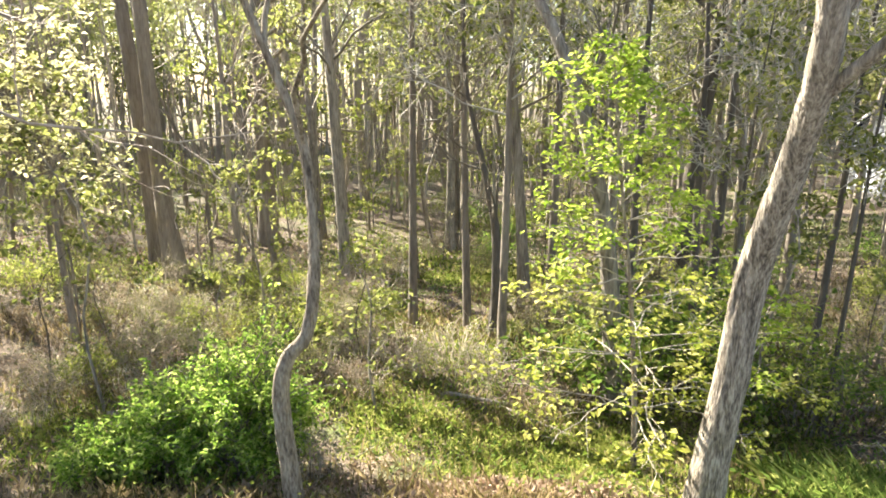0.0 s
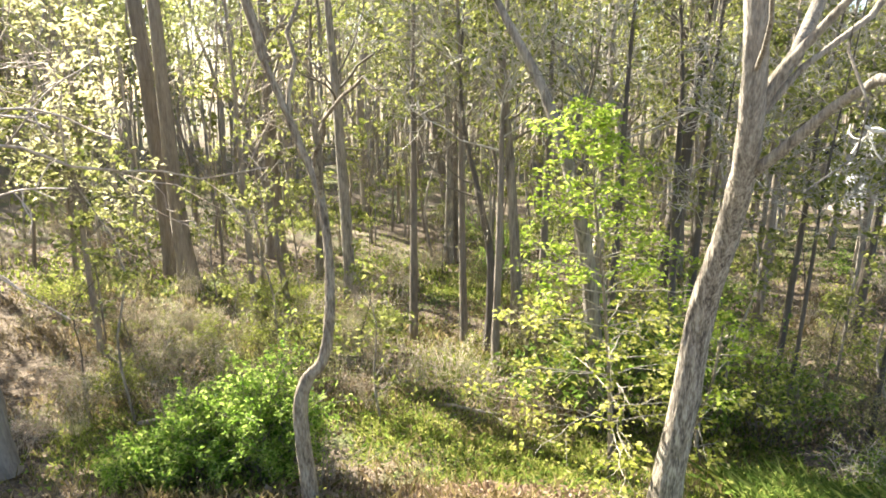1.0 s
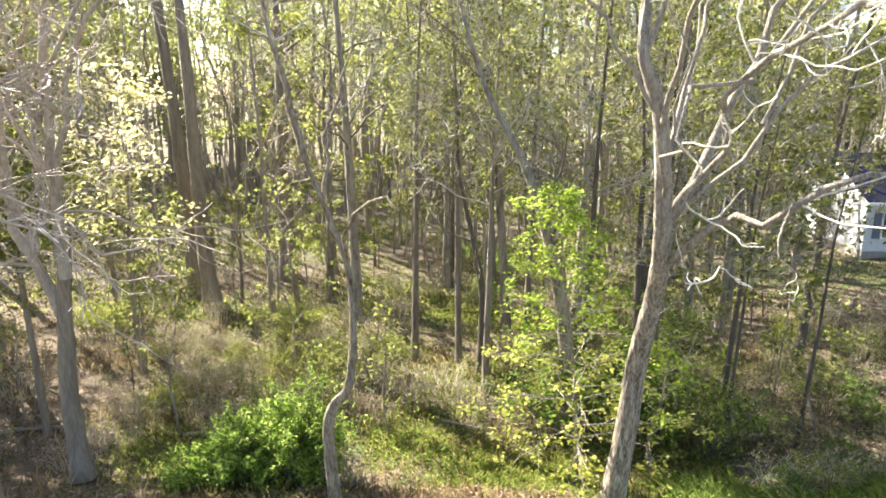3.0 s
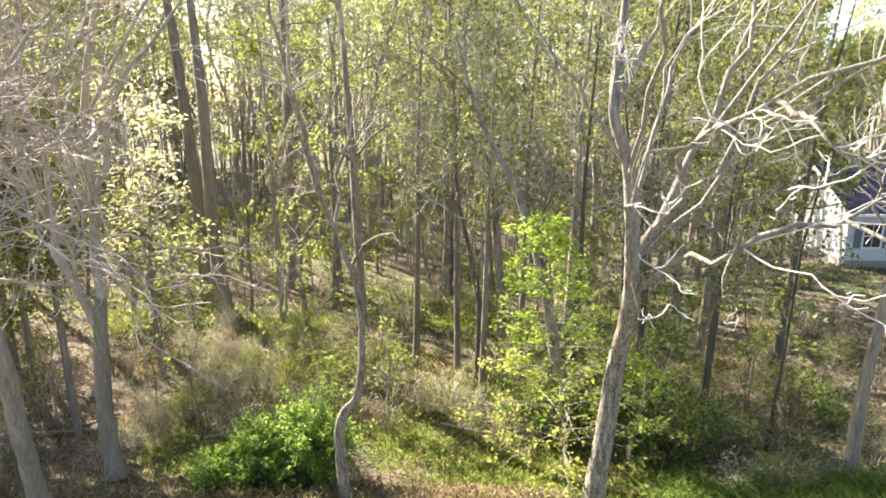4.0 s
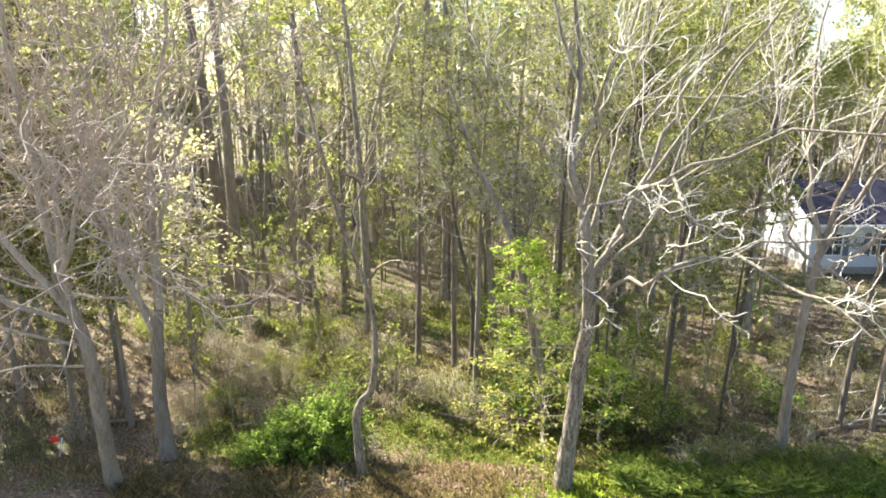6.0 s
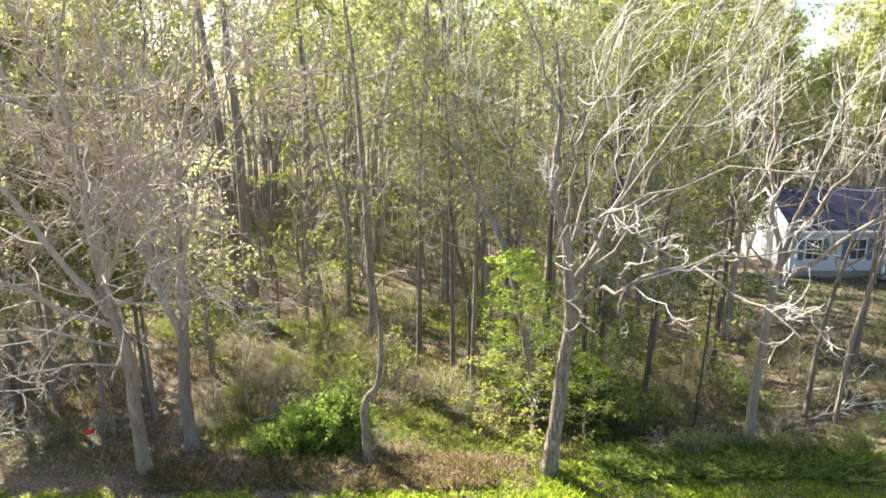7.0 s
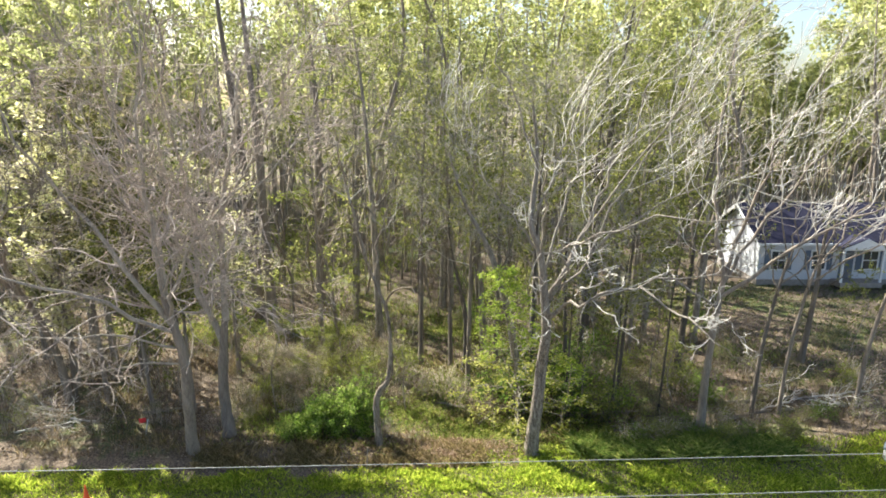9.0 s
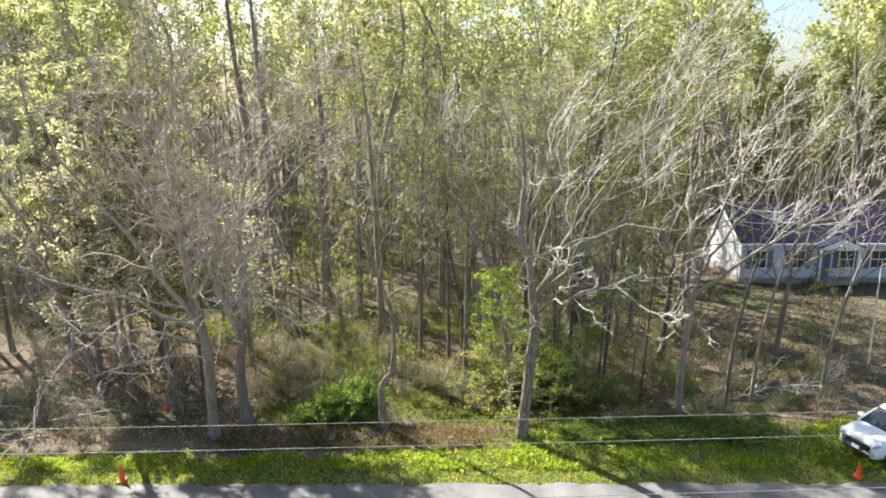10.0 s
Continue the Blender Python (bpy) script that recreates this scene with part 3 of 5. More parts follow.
mid_tree("leaning_tree", "grey tree trunk leaning behind the leafy sapling", [(3.7, 13, 0), (3.3, 12.8, 2.6), (2.75, 12.5, 5.0), (2.1, 12.7, 6.9), (1.1, 13, 8.8), (0.4, 13.2, 11)], 0.22, BARK_GREY, 10)
mid_tree("vine_clad_tree", "tall tree with near-black bark and a few green vine leaves", [(8.8, 24, 0), (9.1, 24, 3.4), (9.7, 24, 8.8), (10.05, 24, 12.5), (10.8, 24, 18)], 0.36, BARK_DARK, 20, (2500, 0.14, LEAF_SPRING, 0.4))
# leafy tops of these two tall trees, above the view, added to shade the road
mid_tree("tall_tree", "tall straight woodland tree with brown bark", [(-10.0, 23, 0), (-10.25, 23, 4), (-10.3, 23, 10), (-10.6, 23, 16), (-10.9, 23, 24)], 0.36, BARK_BROWN, 18, (1700, 0.17, LEAF_SPRING, 0.4), low=0.84)
mid_tree("tall_tree", "tall straight woodland tree with brown bark", [(-11.4, 25, 0), (-11.7, 25, 6), (-12.1, 25, 12), (-12.6, 25, 17), (-13, 25, 25)], 0.36, BARK_BROWN, 18, (1900, 0.17, LEAF_SPRING, 0.4), low=0.82)
mid_tree("tall_tree", "tall stout woodland tree with ivy leaves", [(-8.2, 29, 0), (-8.15, 29, 4), (-8.1, 29, 12), (-8.3, 29, 17)], 0.46, BARK_BROWN, 20, (4000, 0.17, LEAF_SPRING, 0.4))
mid_tree("forked_tree", "grey woodland tree forking high up", [(-3.55, 22, 0), (-3.65, 22, 3), (-3.85, 22, 8), (-4.2, 22, 13.5), (-4.8, 22, 18)], 0.24, BARK_GREY, 16, (3000, 0.16, LEAF_WOOD, 0.4))
mid_tree("thin_tree", "thin crooked woodland tree", [(-1.15, 23, 0), (-1.25, 23, 3), (-1.1, 23, 6), (-1.3, 23, 10), (-1.8, 23, 16)], 0.12, BARK_BROWN, 12, (1800, 0.16, LEAF_WOOD, 0.4))
mid_tree("thin_tree", "grey trunk in a clump of three", [(0.1, 28, 0), (0.15, 28, 4), (0.0, 28, 9), (0.2, 28, 20)], 0.22, BARK_GREY, 14, (2600, 0.16, LEAF_WOOD, 0.4))
mid_tree("thin_tree", "grey trunk in a clump of three", [(0.7, 28.3, 0), (0.75, 28.3, 4), (0.9, 28.3, 9), (1.4, 28.3, 21)], 0.18, BARK_GREY, 14, (2600, 0.16, LEAF_WOOD, 0.4))
mid_tree("thin_tree", "grey trunk in a clump of three", [(0.4, 28.6, 0), (0.4, 28.6, 4), (0.45, 28.6, 9), (0.5, 28.6, 20)], 0.17, BARK_GREY, 12)
mid_tree("crooked_grey_tree", "grey woodland tree with crooked side branches", [(2.45, 19.6, 0), (2.3, 19.6, 2), (1.9, 19.6, 6.8), (1.5, 19.6, 9.7), (1.0, 19.6, 15.5)], 0.22, BARK_GREY, 18, (2400, 0.16, LEAF_WOOD, 0.4))
mid_tree("crooked_grey_tree", "dark bent trunk among the undergrowth", [(1.3, 17, 0), (1.35, 17, 2), (1.0, 17, 4.0), (0.5, 17.2, 6.5), (0.6, 17.4, 9.5)], 0.15, BARK_DARK, 12)
mid_tree("pale_leaved_tree", "small tree covered in pale yellow-green young leaves", [(-10.3, 16.9, 0), (-10.3, 16.8, 3), (-10.1, 16.8, 5.5), (-10.0, 16.6, 8.6)], 0.1, BARK_BROWN, 22, (800, 0.22, LEAF_PALE, 0.7))
mid_tree("pale_leaved_tree", "small tree with whitish young leaves in loose tiers", [(-13.0, 20.6, 0), (-12.9, 20.6, 3), (-12.8, 20.6, 6), (-12.6, 20.4, 10)], 0.11, BARK_BROWN, 24, (1100, 0.23, LEAF_PALE, 0.7))
mid_tree("pale_leaved_tree", "small tree covered in pale yellow-green young leaves", [(-16.5, 13, 0), (-16.4, 13, 3), (-16.6, 12.6, 6), (-16.8, 12.4, 11)], 0.12, BARK_BROWN, 26, (3600, 0.2, LEAF_PALE, 0.6))
# several of these are added only to shade the verge, road, lawn and gable
for x, y, dx, h, r, leaf_n in ((6.2, 15.5, -0.6, 13, 0.16, 3000), (8.3, 14.0, 0.8, 12, 0.13, 3000), (12.4, 17.5, 0.9, 13, 0.17, 1200), (14.5, 21, 0.6, 15, 0.2, 900), (5.6, 12.5, 0.4, 8.5, 0.08, 1800), (7.5, 11.9, 0.5, 9, 0.08, 2900), (9.7, 12.3, 0.6, 9, 0.09, 2900),
                               (1.4, 15.6, 0.3, 13, 0.12, 3400), (-1.0, 18.2, 0.3, 14.5, 0.13, 2200), (4.4, 15.2, 0.3, 13, 0.12, 2600), (7.2, 17.2, 0.5, 14, 0.15, 2600), (2.9, 17.6, 0.3, 14, 0.13, 2400), (0.6, 17.8, -0.3, 14, 0.12, 2000), (5.2, 20.5, 0.4, 15, 0.2, 2400), (10.2, 19.0, 0.4, 13, 0.15, 2400), (18.5, 17, 1.0, 12, 0.15, 400), (9.6, 26.2, 0.5, 17, 0.18, 3800), (6.6, 27, 0.4, 17, 0.18, 3800), (12.2, 22.8, 0.4, 15, 0.16, 3400), (13.2, 25.5, 0.5, 14, 0.16, 3000), (14.6, 28.0, 0.3, 14, 0.17, 3000), (11.6, 28.5, 0.4, 15, 0.18, 3000),
                               # next row, mostly out of view, added to shade the left bank
                               (-26.0, 11.0, -0.3, 8, 0.12, 3000), (-24.5, 18.5, -0.3, 12, 0.14, 3000), (-27.5, 20.5, -0.3, 13, 0.14, 3000), (-30, 18, -0.3, 13, 0.15, 2600), (-23.5, 14.0, -0.3, 12, 0.15, 3000), (-27.0, 16.0, -0.3, 13, 0.16, 3400),
                               (-12.6, 12.2, -0.6, 10, 0.1, 2400), (-10.9, 12.5, -0.3, 10, 0.1, 2600), (-11.8, 13.8, -0.3, 11, 0.1, 2600), (-14.7, 16.4, -0.3, 14, 0.14, 2600), (-15.0, 13.0, -0.4, 11.5, 0.12, 3200), (-14.2, 14.9, -0.4, 12.5, 0.14, 3200), (-17.4, 14.8, -0.5, 13.5, 0.16, 3600), (-17.0, 17.6, -0.5, 14, 0.17, 3600), (-20.2, 17.2, -0.6, 15, 0.2, 4200), (-19.4, 20.2, -0.5, 15, 0.2, 3600),
                                (-26, 23.5, 0.4, 18, 0.2, 4500), (-29, 26, 0.4, 19, 0.22, 4500), (-23.5, 22.5, 0.4, 17, 0.2, 4500), (-31, 22, 0.3, 18, 0.2, 4500), (-22, 26.5, 0.3, 19, 0.22, 4500), (-6.4, 19.5, -0.3, 13, 0.12, 0), 
                               (19.4, 40.5, 0.3, 12, 0.15, 3400), (20.8, 38.6, 0.3, 9, 0.1, 1600), (17.2, 43.5, 0.3, 13, 0.15, 3400), (21.0, 45.0, 0.2, 12, 0.15, 2200), (16.0, 38.0, 0.4, 12, 0.15, 900), (14.8, 33.0, 0.4, 13, 0.16, 1800), (18.0, 36.0, 0.3, 10, 0.11, 500), (20.6, 42.5, 0.2, 11, 0.12, 2600), (21.2, 37.6, 0.2, 9, 0.1, 700), (19.0, 38.4, 0.2, 11, 0.12, 2600)):
    mid_tree("woodland_tree", "grey-brown tree in thin young leaf at the edge of the wood" if leaf_n else "bare rosy-grey tree at the edge of the wood", [(x, y, 0), (x + dx * 0.3, y, h * 0.3), (x + dx * 0.5, y, h * 0.6), (x + dx * 1.6, y + 0.3, h)], r * (0.7 if 5 < x < 13 and y < 16 else 1), BARK_DARK if 4 < x < 15 and y < 18 else BARK_BROWN if r < 0.16 else BARK_GREY,
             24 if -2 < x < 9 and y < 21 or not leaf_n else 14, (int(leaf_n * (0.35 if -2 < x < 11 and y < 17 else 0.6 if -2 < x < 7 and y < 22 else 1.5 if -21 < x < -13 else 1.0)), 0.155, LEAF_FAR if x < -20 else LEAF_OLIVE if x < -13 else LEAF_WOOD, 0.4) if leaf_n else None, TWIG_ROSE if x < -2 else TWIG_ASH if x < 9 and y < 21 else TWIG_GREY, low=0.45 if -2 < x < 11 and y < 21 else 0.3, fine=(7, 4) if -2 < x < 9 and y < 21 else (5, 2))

# variants for the wood behind, each built once at the origin


def forest_tree(h, r, bark, leaves, leaf_mat, label, lowest=0.35, leaf_size=0.15):
    k = 7
    P = curve_through([(0, 0, -0.3), (rng.normal() * 0.15, rng.normal() * 0.15, h * 0.3), (rng.normal() * 0.6, rng.normal() * 0.6, h * 0.65), (rng.normal() * 1.6, rng.normal() * 1.6, h)], 12)[None]
    R = (r * np.linspace(1, 0.07, 12))[None]
    ob = thing("forest_tree", (0, 0, 0), label, "tree", "woodland trees")
    part("trunk", mesh_of("trunk", *tubes(P, R, 8, 0.04)), bark, ob)
    A, B = grow(P, R, 18, (lowest, 1), 0.19, (30, 75), 4, 0.16, 0.07, 0.35)
    p1 = tubes(A, B, 3)
    A2, B2 = grow(A, B, 2, (0.2, 1), 0.6, (25, 60), 3, 0.2, 0.05, 0.7, floor=0.01)
    part("crown", mesh_of("crown", *joined([p1, tubes(A2, B2, 3)])), TWIG_BRUSH, ob, "", "stuff")
    if leaves:
        part("foliage", mesh_of("foliage", *far_leaves(on_lines(A2, leaves) + rng.normal(size=(leaves, 3)) * 0.2, leaf_size * 0.85), False), leaf_mat, ob, "", "stuff")
    return ob


VARIANTS = [forest_tree(14, 0.16, BARK_BROWN, 330, LEAF_WOOD, "slim forest tree with sparse young leaves"),
            forest_tree(15, 0.2, BARK_GREY, 0, None, "bare grey forest tree", 0.4),
            forest_tree(12, 0.1, BARK_GREY, 260, LEAF_WOOD, "thin pole-like forest tree with few leaves"),
            forest_tree(9, 0.06, BARK_BROWN, 420, LEAF_WOOD, "thin brown understorey tree with young leaves", 0.2),
            forest_tree(20, 0.2, BARK_BROWN, 360, LEAF_WOOD, "tall slim forest tree with fresh yellow-green leaves", leaf_size=0.25),
            forest_tree(23, 0.28, BARK_BROWN, 480, LEAF_WOOD, "tall forest tree with fresh yellow-green leaves", leaf_size=0.25),
            forest_tree(18, 0.14, BARK_GREY, 260, LEAF_WOOD, "thin tall forest tree with fresh leaves", leaf_size=0.22),
            forest_tree(24, 0.32, BARK_BROWN, 520, LEAF_WOOD, "big brown-barked forest tree with young leaves", 0.4, 0.25)]
placed = [(x, y) for x, y in ((-10, 23), (-11.4, 25), (-8.2, 29), (-3.55, 22), (-1.15, 23), (0.4, 28.3), (2.45, 19.6), (8.8, 24))]
first = set()
tries = 0
while len(placed) < 240 and tries < 9000:
    tries += 1
    y = 22 + 46 * rng.random() ** 0.8
    x = rng.uniform(-0.78, 0.78) * (y + 14)
    if (18 < x < 46 and y < 46) or (x > 11 and y < 24):
        continue
    if min((x - a) ** 2 + (y - b) ** 2 for a, b in placed) < 1.7:
        continue
    placed.append((x, y))
    # strip along the sun's direction, thinned so that light reaches the verge
    sun_corridor = -4 < x + 1.072 * (y - 6) < 9 and y < 40
    if sun_corridor and rng.random() < 0.6:
        continue
    gap = 0.46 < x / (y + 16) < 0.585
    v = VARIANTS[2 if sun_corridor or gap else rng.choice(4, p=[0.28, 0.22, 0.3, 0.2]) if y < 37 else rng.choice(8, p=[0.08, 0.06, 0.1, 0.12, 0.22, 0.16, 0.18, 0.08])]
    s = rng.uniform(0.85, 1.15)
    m = pose(x, y, float(height(x, y)), rng.normal() * 3, rng.normal() * 3, rng.uniform(0, 360)) @ Matrix.Diagonal((s, s, s, 1))
    if v.name in first:
        copy_thing(v, m)
    else:
        v.matrix_basis = m
        first.add(v.name)
pole_kinds = []
for q in range(3):
    P = curve_through([(0, 0, -0.3), (rng.normal() * 0.25, rng.normal() * 0.25, 4.5), (rng.normal() * 0.5, rng.normal() * 0.5, 9), (rng.normal() * 0.9, rng.normal() * 0.9, 14)], 8)[None]
    R = (rng.uniform(0.05, 0.09) * np.linspace(1, 0.25, 8))[None]
    A, B = grow(P, R, 9, (0.3, 1), 0.1, (30, 70), 3, 0.15, 0.05, 0.4)
    ob = thing("pole_tree", (0, 0, 0), "thin straight young forest tree", "tree", "woodland poles")
    part("trunk", mesh_of("trunk", *tubes(P, R, 6)), (BARK_GREY, BARK_BROWN, BARK_LIGHT)[q], ob)
    part("crown", mesh_of("crown", *tubes(A, B, 3)), TWIG_GREY, ob, "", "stuff")
    pole_kinds.append(ob)
for q in range(170):
    y = 24 + 44 * rng.random()
    x = rng.uniform(-0.7, 0.7) * (y + 12)
    while (17 < x < 46 and y < 46) or (x > 11 and y < 26):
        x -= 20
    m = pose(x, y, float(height(x, y)), rng.normal() * 2.5, rng.normal() * 2.5, rng.uniform(0, 360)) @ Matrix.Diagonal((1, 1, rng.uniform(0.7, 1.25), 1))
    if q < 3:
        pole_kinds[q].matrix_basis = m
    else:
        copy_thing(pole_kinds[q % 3], m)
for v in VARIANTS:
    if v.name not in first:
        v.matrix_basis = pose(rng.uniform(-20, 10), 62, 0)


def far_woods(name, count, xr, yr, hmax, leaf_mat, leaf_n, size):
    x, y = rng.uniform(*xr, count), rng.uniform(*yr, count)
    h = rng.uniform(0.72, 1, count) * hmax * (1 - 0.6 * np.exp(-((x / (y + 16) - 0.525) / 0.055) ** 2))
    z = height(x, y)
    k = np.linspace(0, 1, 4)
    P = np.stack([x[:, None] + rng.normal(size=(count, 4)) * 0.25 * k, y[:, None] + 0 * k, z[:, None] - 0.3 + h[:, None] * k], -1)
    R = (rng.uniform(0.06, 0.19, count)[:, None]) * np.linspace(1, 0.08, 4)
    A, B = grow(P, R, 8, (0.3, 1), 0.18, (30, 75), 4, 0.15, 0.06, 0.3)
    ob = thing(name, (0, 0, 0), "distant stand of slim trees in young yellow-green leaf", "woods", kind="stuff")
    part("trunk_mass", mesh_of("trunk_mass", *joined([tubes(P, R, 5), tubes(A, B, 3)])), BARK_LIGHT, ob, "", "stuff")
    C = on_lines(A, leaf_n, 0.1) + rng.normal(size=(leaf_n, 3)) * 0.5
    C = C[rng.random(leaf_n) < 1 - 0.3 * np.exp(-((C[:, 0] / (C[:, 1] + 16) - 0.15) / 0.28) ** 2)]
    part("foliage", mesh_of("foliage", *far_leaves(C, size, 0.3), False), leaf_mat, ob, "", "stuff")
    return ob


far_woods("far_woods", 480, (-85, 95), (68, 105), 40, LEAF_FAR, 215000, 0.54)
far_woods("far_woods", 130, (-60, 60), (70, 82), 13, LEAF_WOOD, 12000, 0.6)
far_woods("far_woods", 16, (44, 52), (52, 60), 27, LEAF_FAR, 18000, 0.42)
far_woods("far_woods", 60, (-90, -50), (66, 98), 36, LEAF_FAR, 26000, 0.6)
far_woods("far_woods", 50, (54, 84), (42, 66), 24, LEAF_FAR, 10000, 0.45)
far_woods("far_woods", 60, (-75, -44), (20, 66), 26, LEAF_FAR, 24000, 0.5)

# ---------------------------------------------------------------- sapling and bush


def sapling(at, lean, hgt, wide, count, label, tufts):
    """A slender young tree: side branches in a rising spiral, longest a third of the way up, with flat tufts of leaves along them."""
    base = np.array([*at, float(height(*at))])
    ob = thing("leafy_sapling", base, label, "tree", "saplings")
    P = curve_through([base - (0, 0, 0.1), base + (-0.1, 0, hgt * 0.24), base + (0.4 * lean, 0, hgt * 0.5), base + (0.75 * lean, 0, hgt * 0.76), base + (lean, 0, hgt)], 24)
    v, f = tubes(P[None], np.linspace(0.06, 0.012, 24)[None], 8)
    part("trunk", mesh_of("trunk", v - base, f), BARK_PALE, ob)
    lines, radii, share = [], [], []
    for q in range(count):
        u = 0.17 + 0.81 * (q / count) ** 0.9 + rng.normal() * 0.012
        a = q * 2.4 + rng.normal() * 0.3
        reach = wide * np.interp(u, (0.15, 0.26, 0.4, 0.6, 0.8, 1.0), (0.75, 1.0, 0.86, 0.6, 0.42, 0.16)) * rng.uniform(0.75, 1.15)
        k = np.linspace(0, 1, 8)[:, None]
        start = P[int(min(u, 0.99) * 23)]
        rise = np.interp(u, (0.2, 0.6, 1.0), (0.12, 0.35, 0.9))
        way = np.array([math.cos(a), math.sin(a), rise])
        lines.append(start + way * reach * k + np.array([0, 0, -0.16]) * reach * k ** 2 + rng.normal(size=(8, 3)) * 0.03 * reach * k)
        radii.append(np.linspace(0.016, 0.005, 8) * (1.2 - 0.6 * u))
        share.append(u)
    A, B, share = np.stack(lines), np.stack(radii), np.array(share)
    A2, B2 = grow(A, B, 6, (0.3, 1), 0.36, (25, 60), 4, 0.14, 0.0, 0.7, floor=0.004)
    v, f = joined([tubes(A, B, 4), tubes(A2, B2, 3)])
    part("crown", mesh_of("crown", v - base, f), BARK_LIGHT, ob, "thin pale side branches", "stuff")
    for low, mat, text in ((True, LEAF_SAPLING, "pale yellow-green lower leaves in flat tiers"), (False, LEAF_UPPER, "fresh green upper leaves")):
        own = np.repeat(share, 6) < 0.5
        twigs, arms = A2[own == low], A[(share < 0.5) == low]
        C = np.repeat(np.concatenate([twigs[:, -1], twigs[:, 2], on_lines(arms, tufts // 2, 0.4)]), 5, 0)
        v, f = leaves_at(C + rng.normal(size=C.shape) * ((0.1, 0.1, 0.035) if low else (0.1, 0.1, 0.06)), 0.118, 0.72, 0.62)
        part("foliage", mesh_of("foliage", v - base, f, False), mat, ob, text, "stuff")
    return ob, base, A2


sap, sap_base, A2 = sapling((3.35, 10.4), -0.75, 7.3, 2.35, 60, "young tree full of bright yellow-green leaves", 60)
sapling((5.3, 10.9), 0.25, 3.4, 1.5, 16, "smaller young tree with airy tiers of yellow-green leaves", 16)
leaf_kinds = []
for q in range(6):
    w, h, c = rng.uniform(0.03, 0.042), rng.uniform(0.11, 0.145), rng.uniform(0.01, 0.025)
    V = np.array([(0, 0, 0), (w, 0.3 * h, c), (0.9 * w, 0.65 * h, c), (0, h, -c), (-0.9 * w, 0.65 * h, c), (-w, 0.3 * h, c), (0, 0.35 * h, 0), (0, 0.68 * h, 0)])
    me = mesh_of("leaf", V, [(0, 1, 6), (1, 2, 7), (1, 7, 6), (2, 3, 7), (3, 4, 7), (4, 5, 6), (4, 6, 7), (5, 0, 6)], False)
    leaf_kinds.append(me)
for q, spot in enumerate(on_lines(np.concatenate([A2[A2[:, 0, 1] < 10.6]]), 290, 0.3)):
    leaf = part("leaf", leaf_kinds[q % 6], LEAF_OWN, sap)
    leaf.matrix_basis = pose(*(spot - sap_base), rng.uniform(-50, 30), rng.normal() * 25, rng.uniform(0, 360))


def shrub(name, label, at, radii, stems, leaf, leaf_mat, twig, arch=0.5):
    """A bush of arching stems; leaf: (count, size)."""
    ob = thing(name, at, label, "bush")
    a = rng.uniform(0, 2 * math.pi, stems)
    q = np.sqrt(rng.random(stems))
    root = np.stack([np.cos(a) * q * radii[0] * 0.45, np.sin(a) * q * radii[1] * 0.45, np.full(stems, -0.1)], -1)
    tip = np.stack([np.cos(a) * q * radii[0], np.sin(a) * q * radii[1], radii[2] * rng.uniform(0.55, 1.05, stems) * (1.05 - 0.5 * q ** 2)], -1)
    k = np.linspace(0, 1, 5)[None, :, None]
    P = root[:, None] * (1 - k) + tip[:, None] * k
    P[..., 2] += arch * radii[2] * 0.35 * np.sin(math.pi * k[..., 0])
    P[:, 1:] += rng.normal(size=(stems, 4, 3)) * 0.06 * radii[2]
    R = np.linspace(1, 0.35, 5)[None] * rng.uniform(0.008, 0.022, stems)[:, None]
    A, B = grow(P, R, 3, (0.25, 1), 0.55, (30, 80), 3, 0.35, 0.0, 0.75, floor=0.006)
    A2 = A
    part("stem_tangle", mesh_of("stem_tangle", *joined([tubes(P, R, 3), tubes(A, B, 3)])), twig, ob, "", "stuff")
    if leaf[0]:
        part("foliage", mesh_of("foliage", *leaves_at(np.concatenate([on_lines(A, leaf[0] // 2), on_lines(A2, leaf[0] // 2, 0)]), leaf[1], 0.5, 0.5, leaf[1] * 0.5), False), leaf_mat, ob, "", "stuff")
    return ob


shrub("green_bush", "dense bush with fresh bright green leaves", (-3.4, 10.1, -0.45), (0.95, 0.85, 2.3), 110, (11500, 0.1), LEAF_BUSH, TWIG_GREY, 0.25)
shrub("green_bush", "rounded fresh green bush beside a taller one", (-4.6, 10.1, -0.45), (1.0, 0.9, 1.65), 90, (9000, 0.1), LEAF_BUSH, TWIG_GREY, 0.3)
shrub("green_bush", "low spread of fresh green leaves beside the bush", (-5.6, 9.9, -0.45), (1.0, 0.8, 1.0), 60, (4500, 0.095), LEAF_BUSH, TWIG_GREY, 0.3)

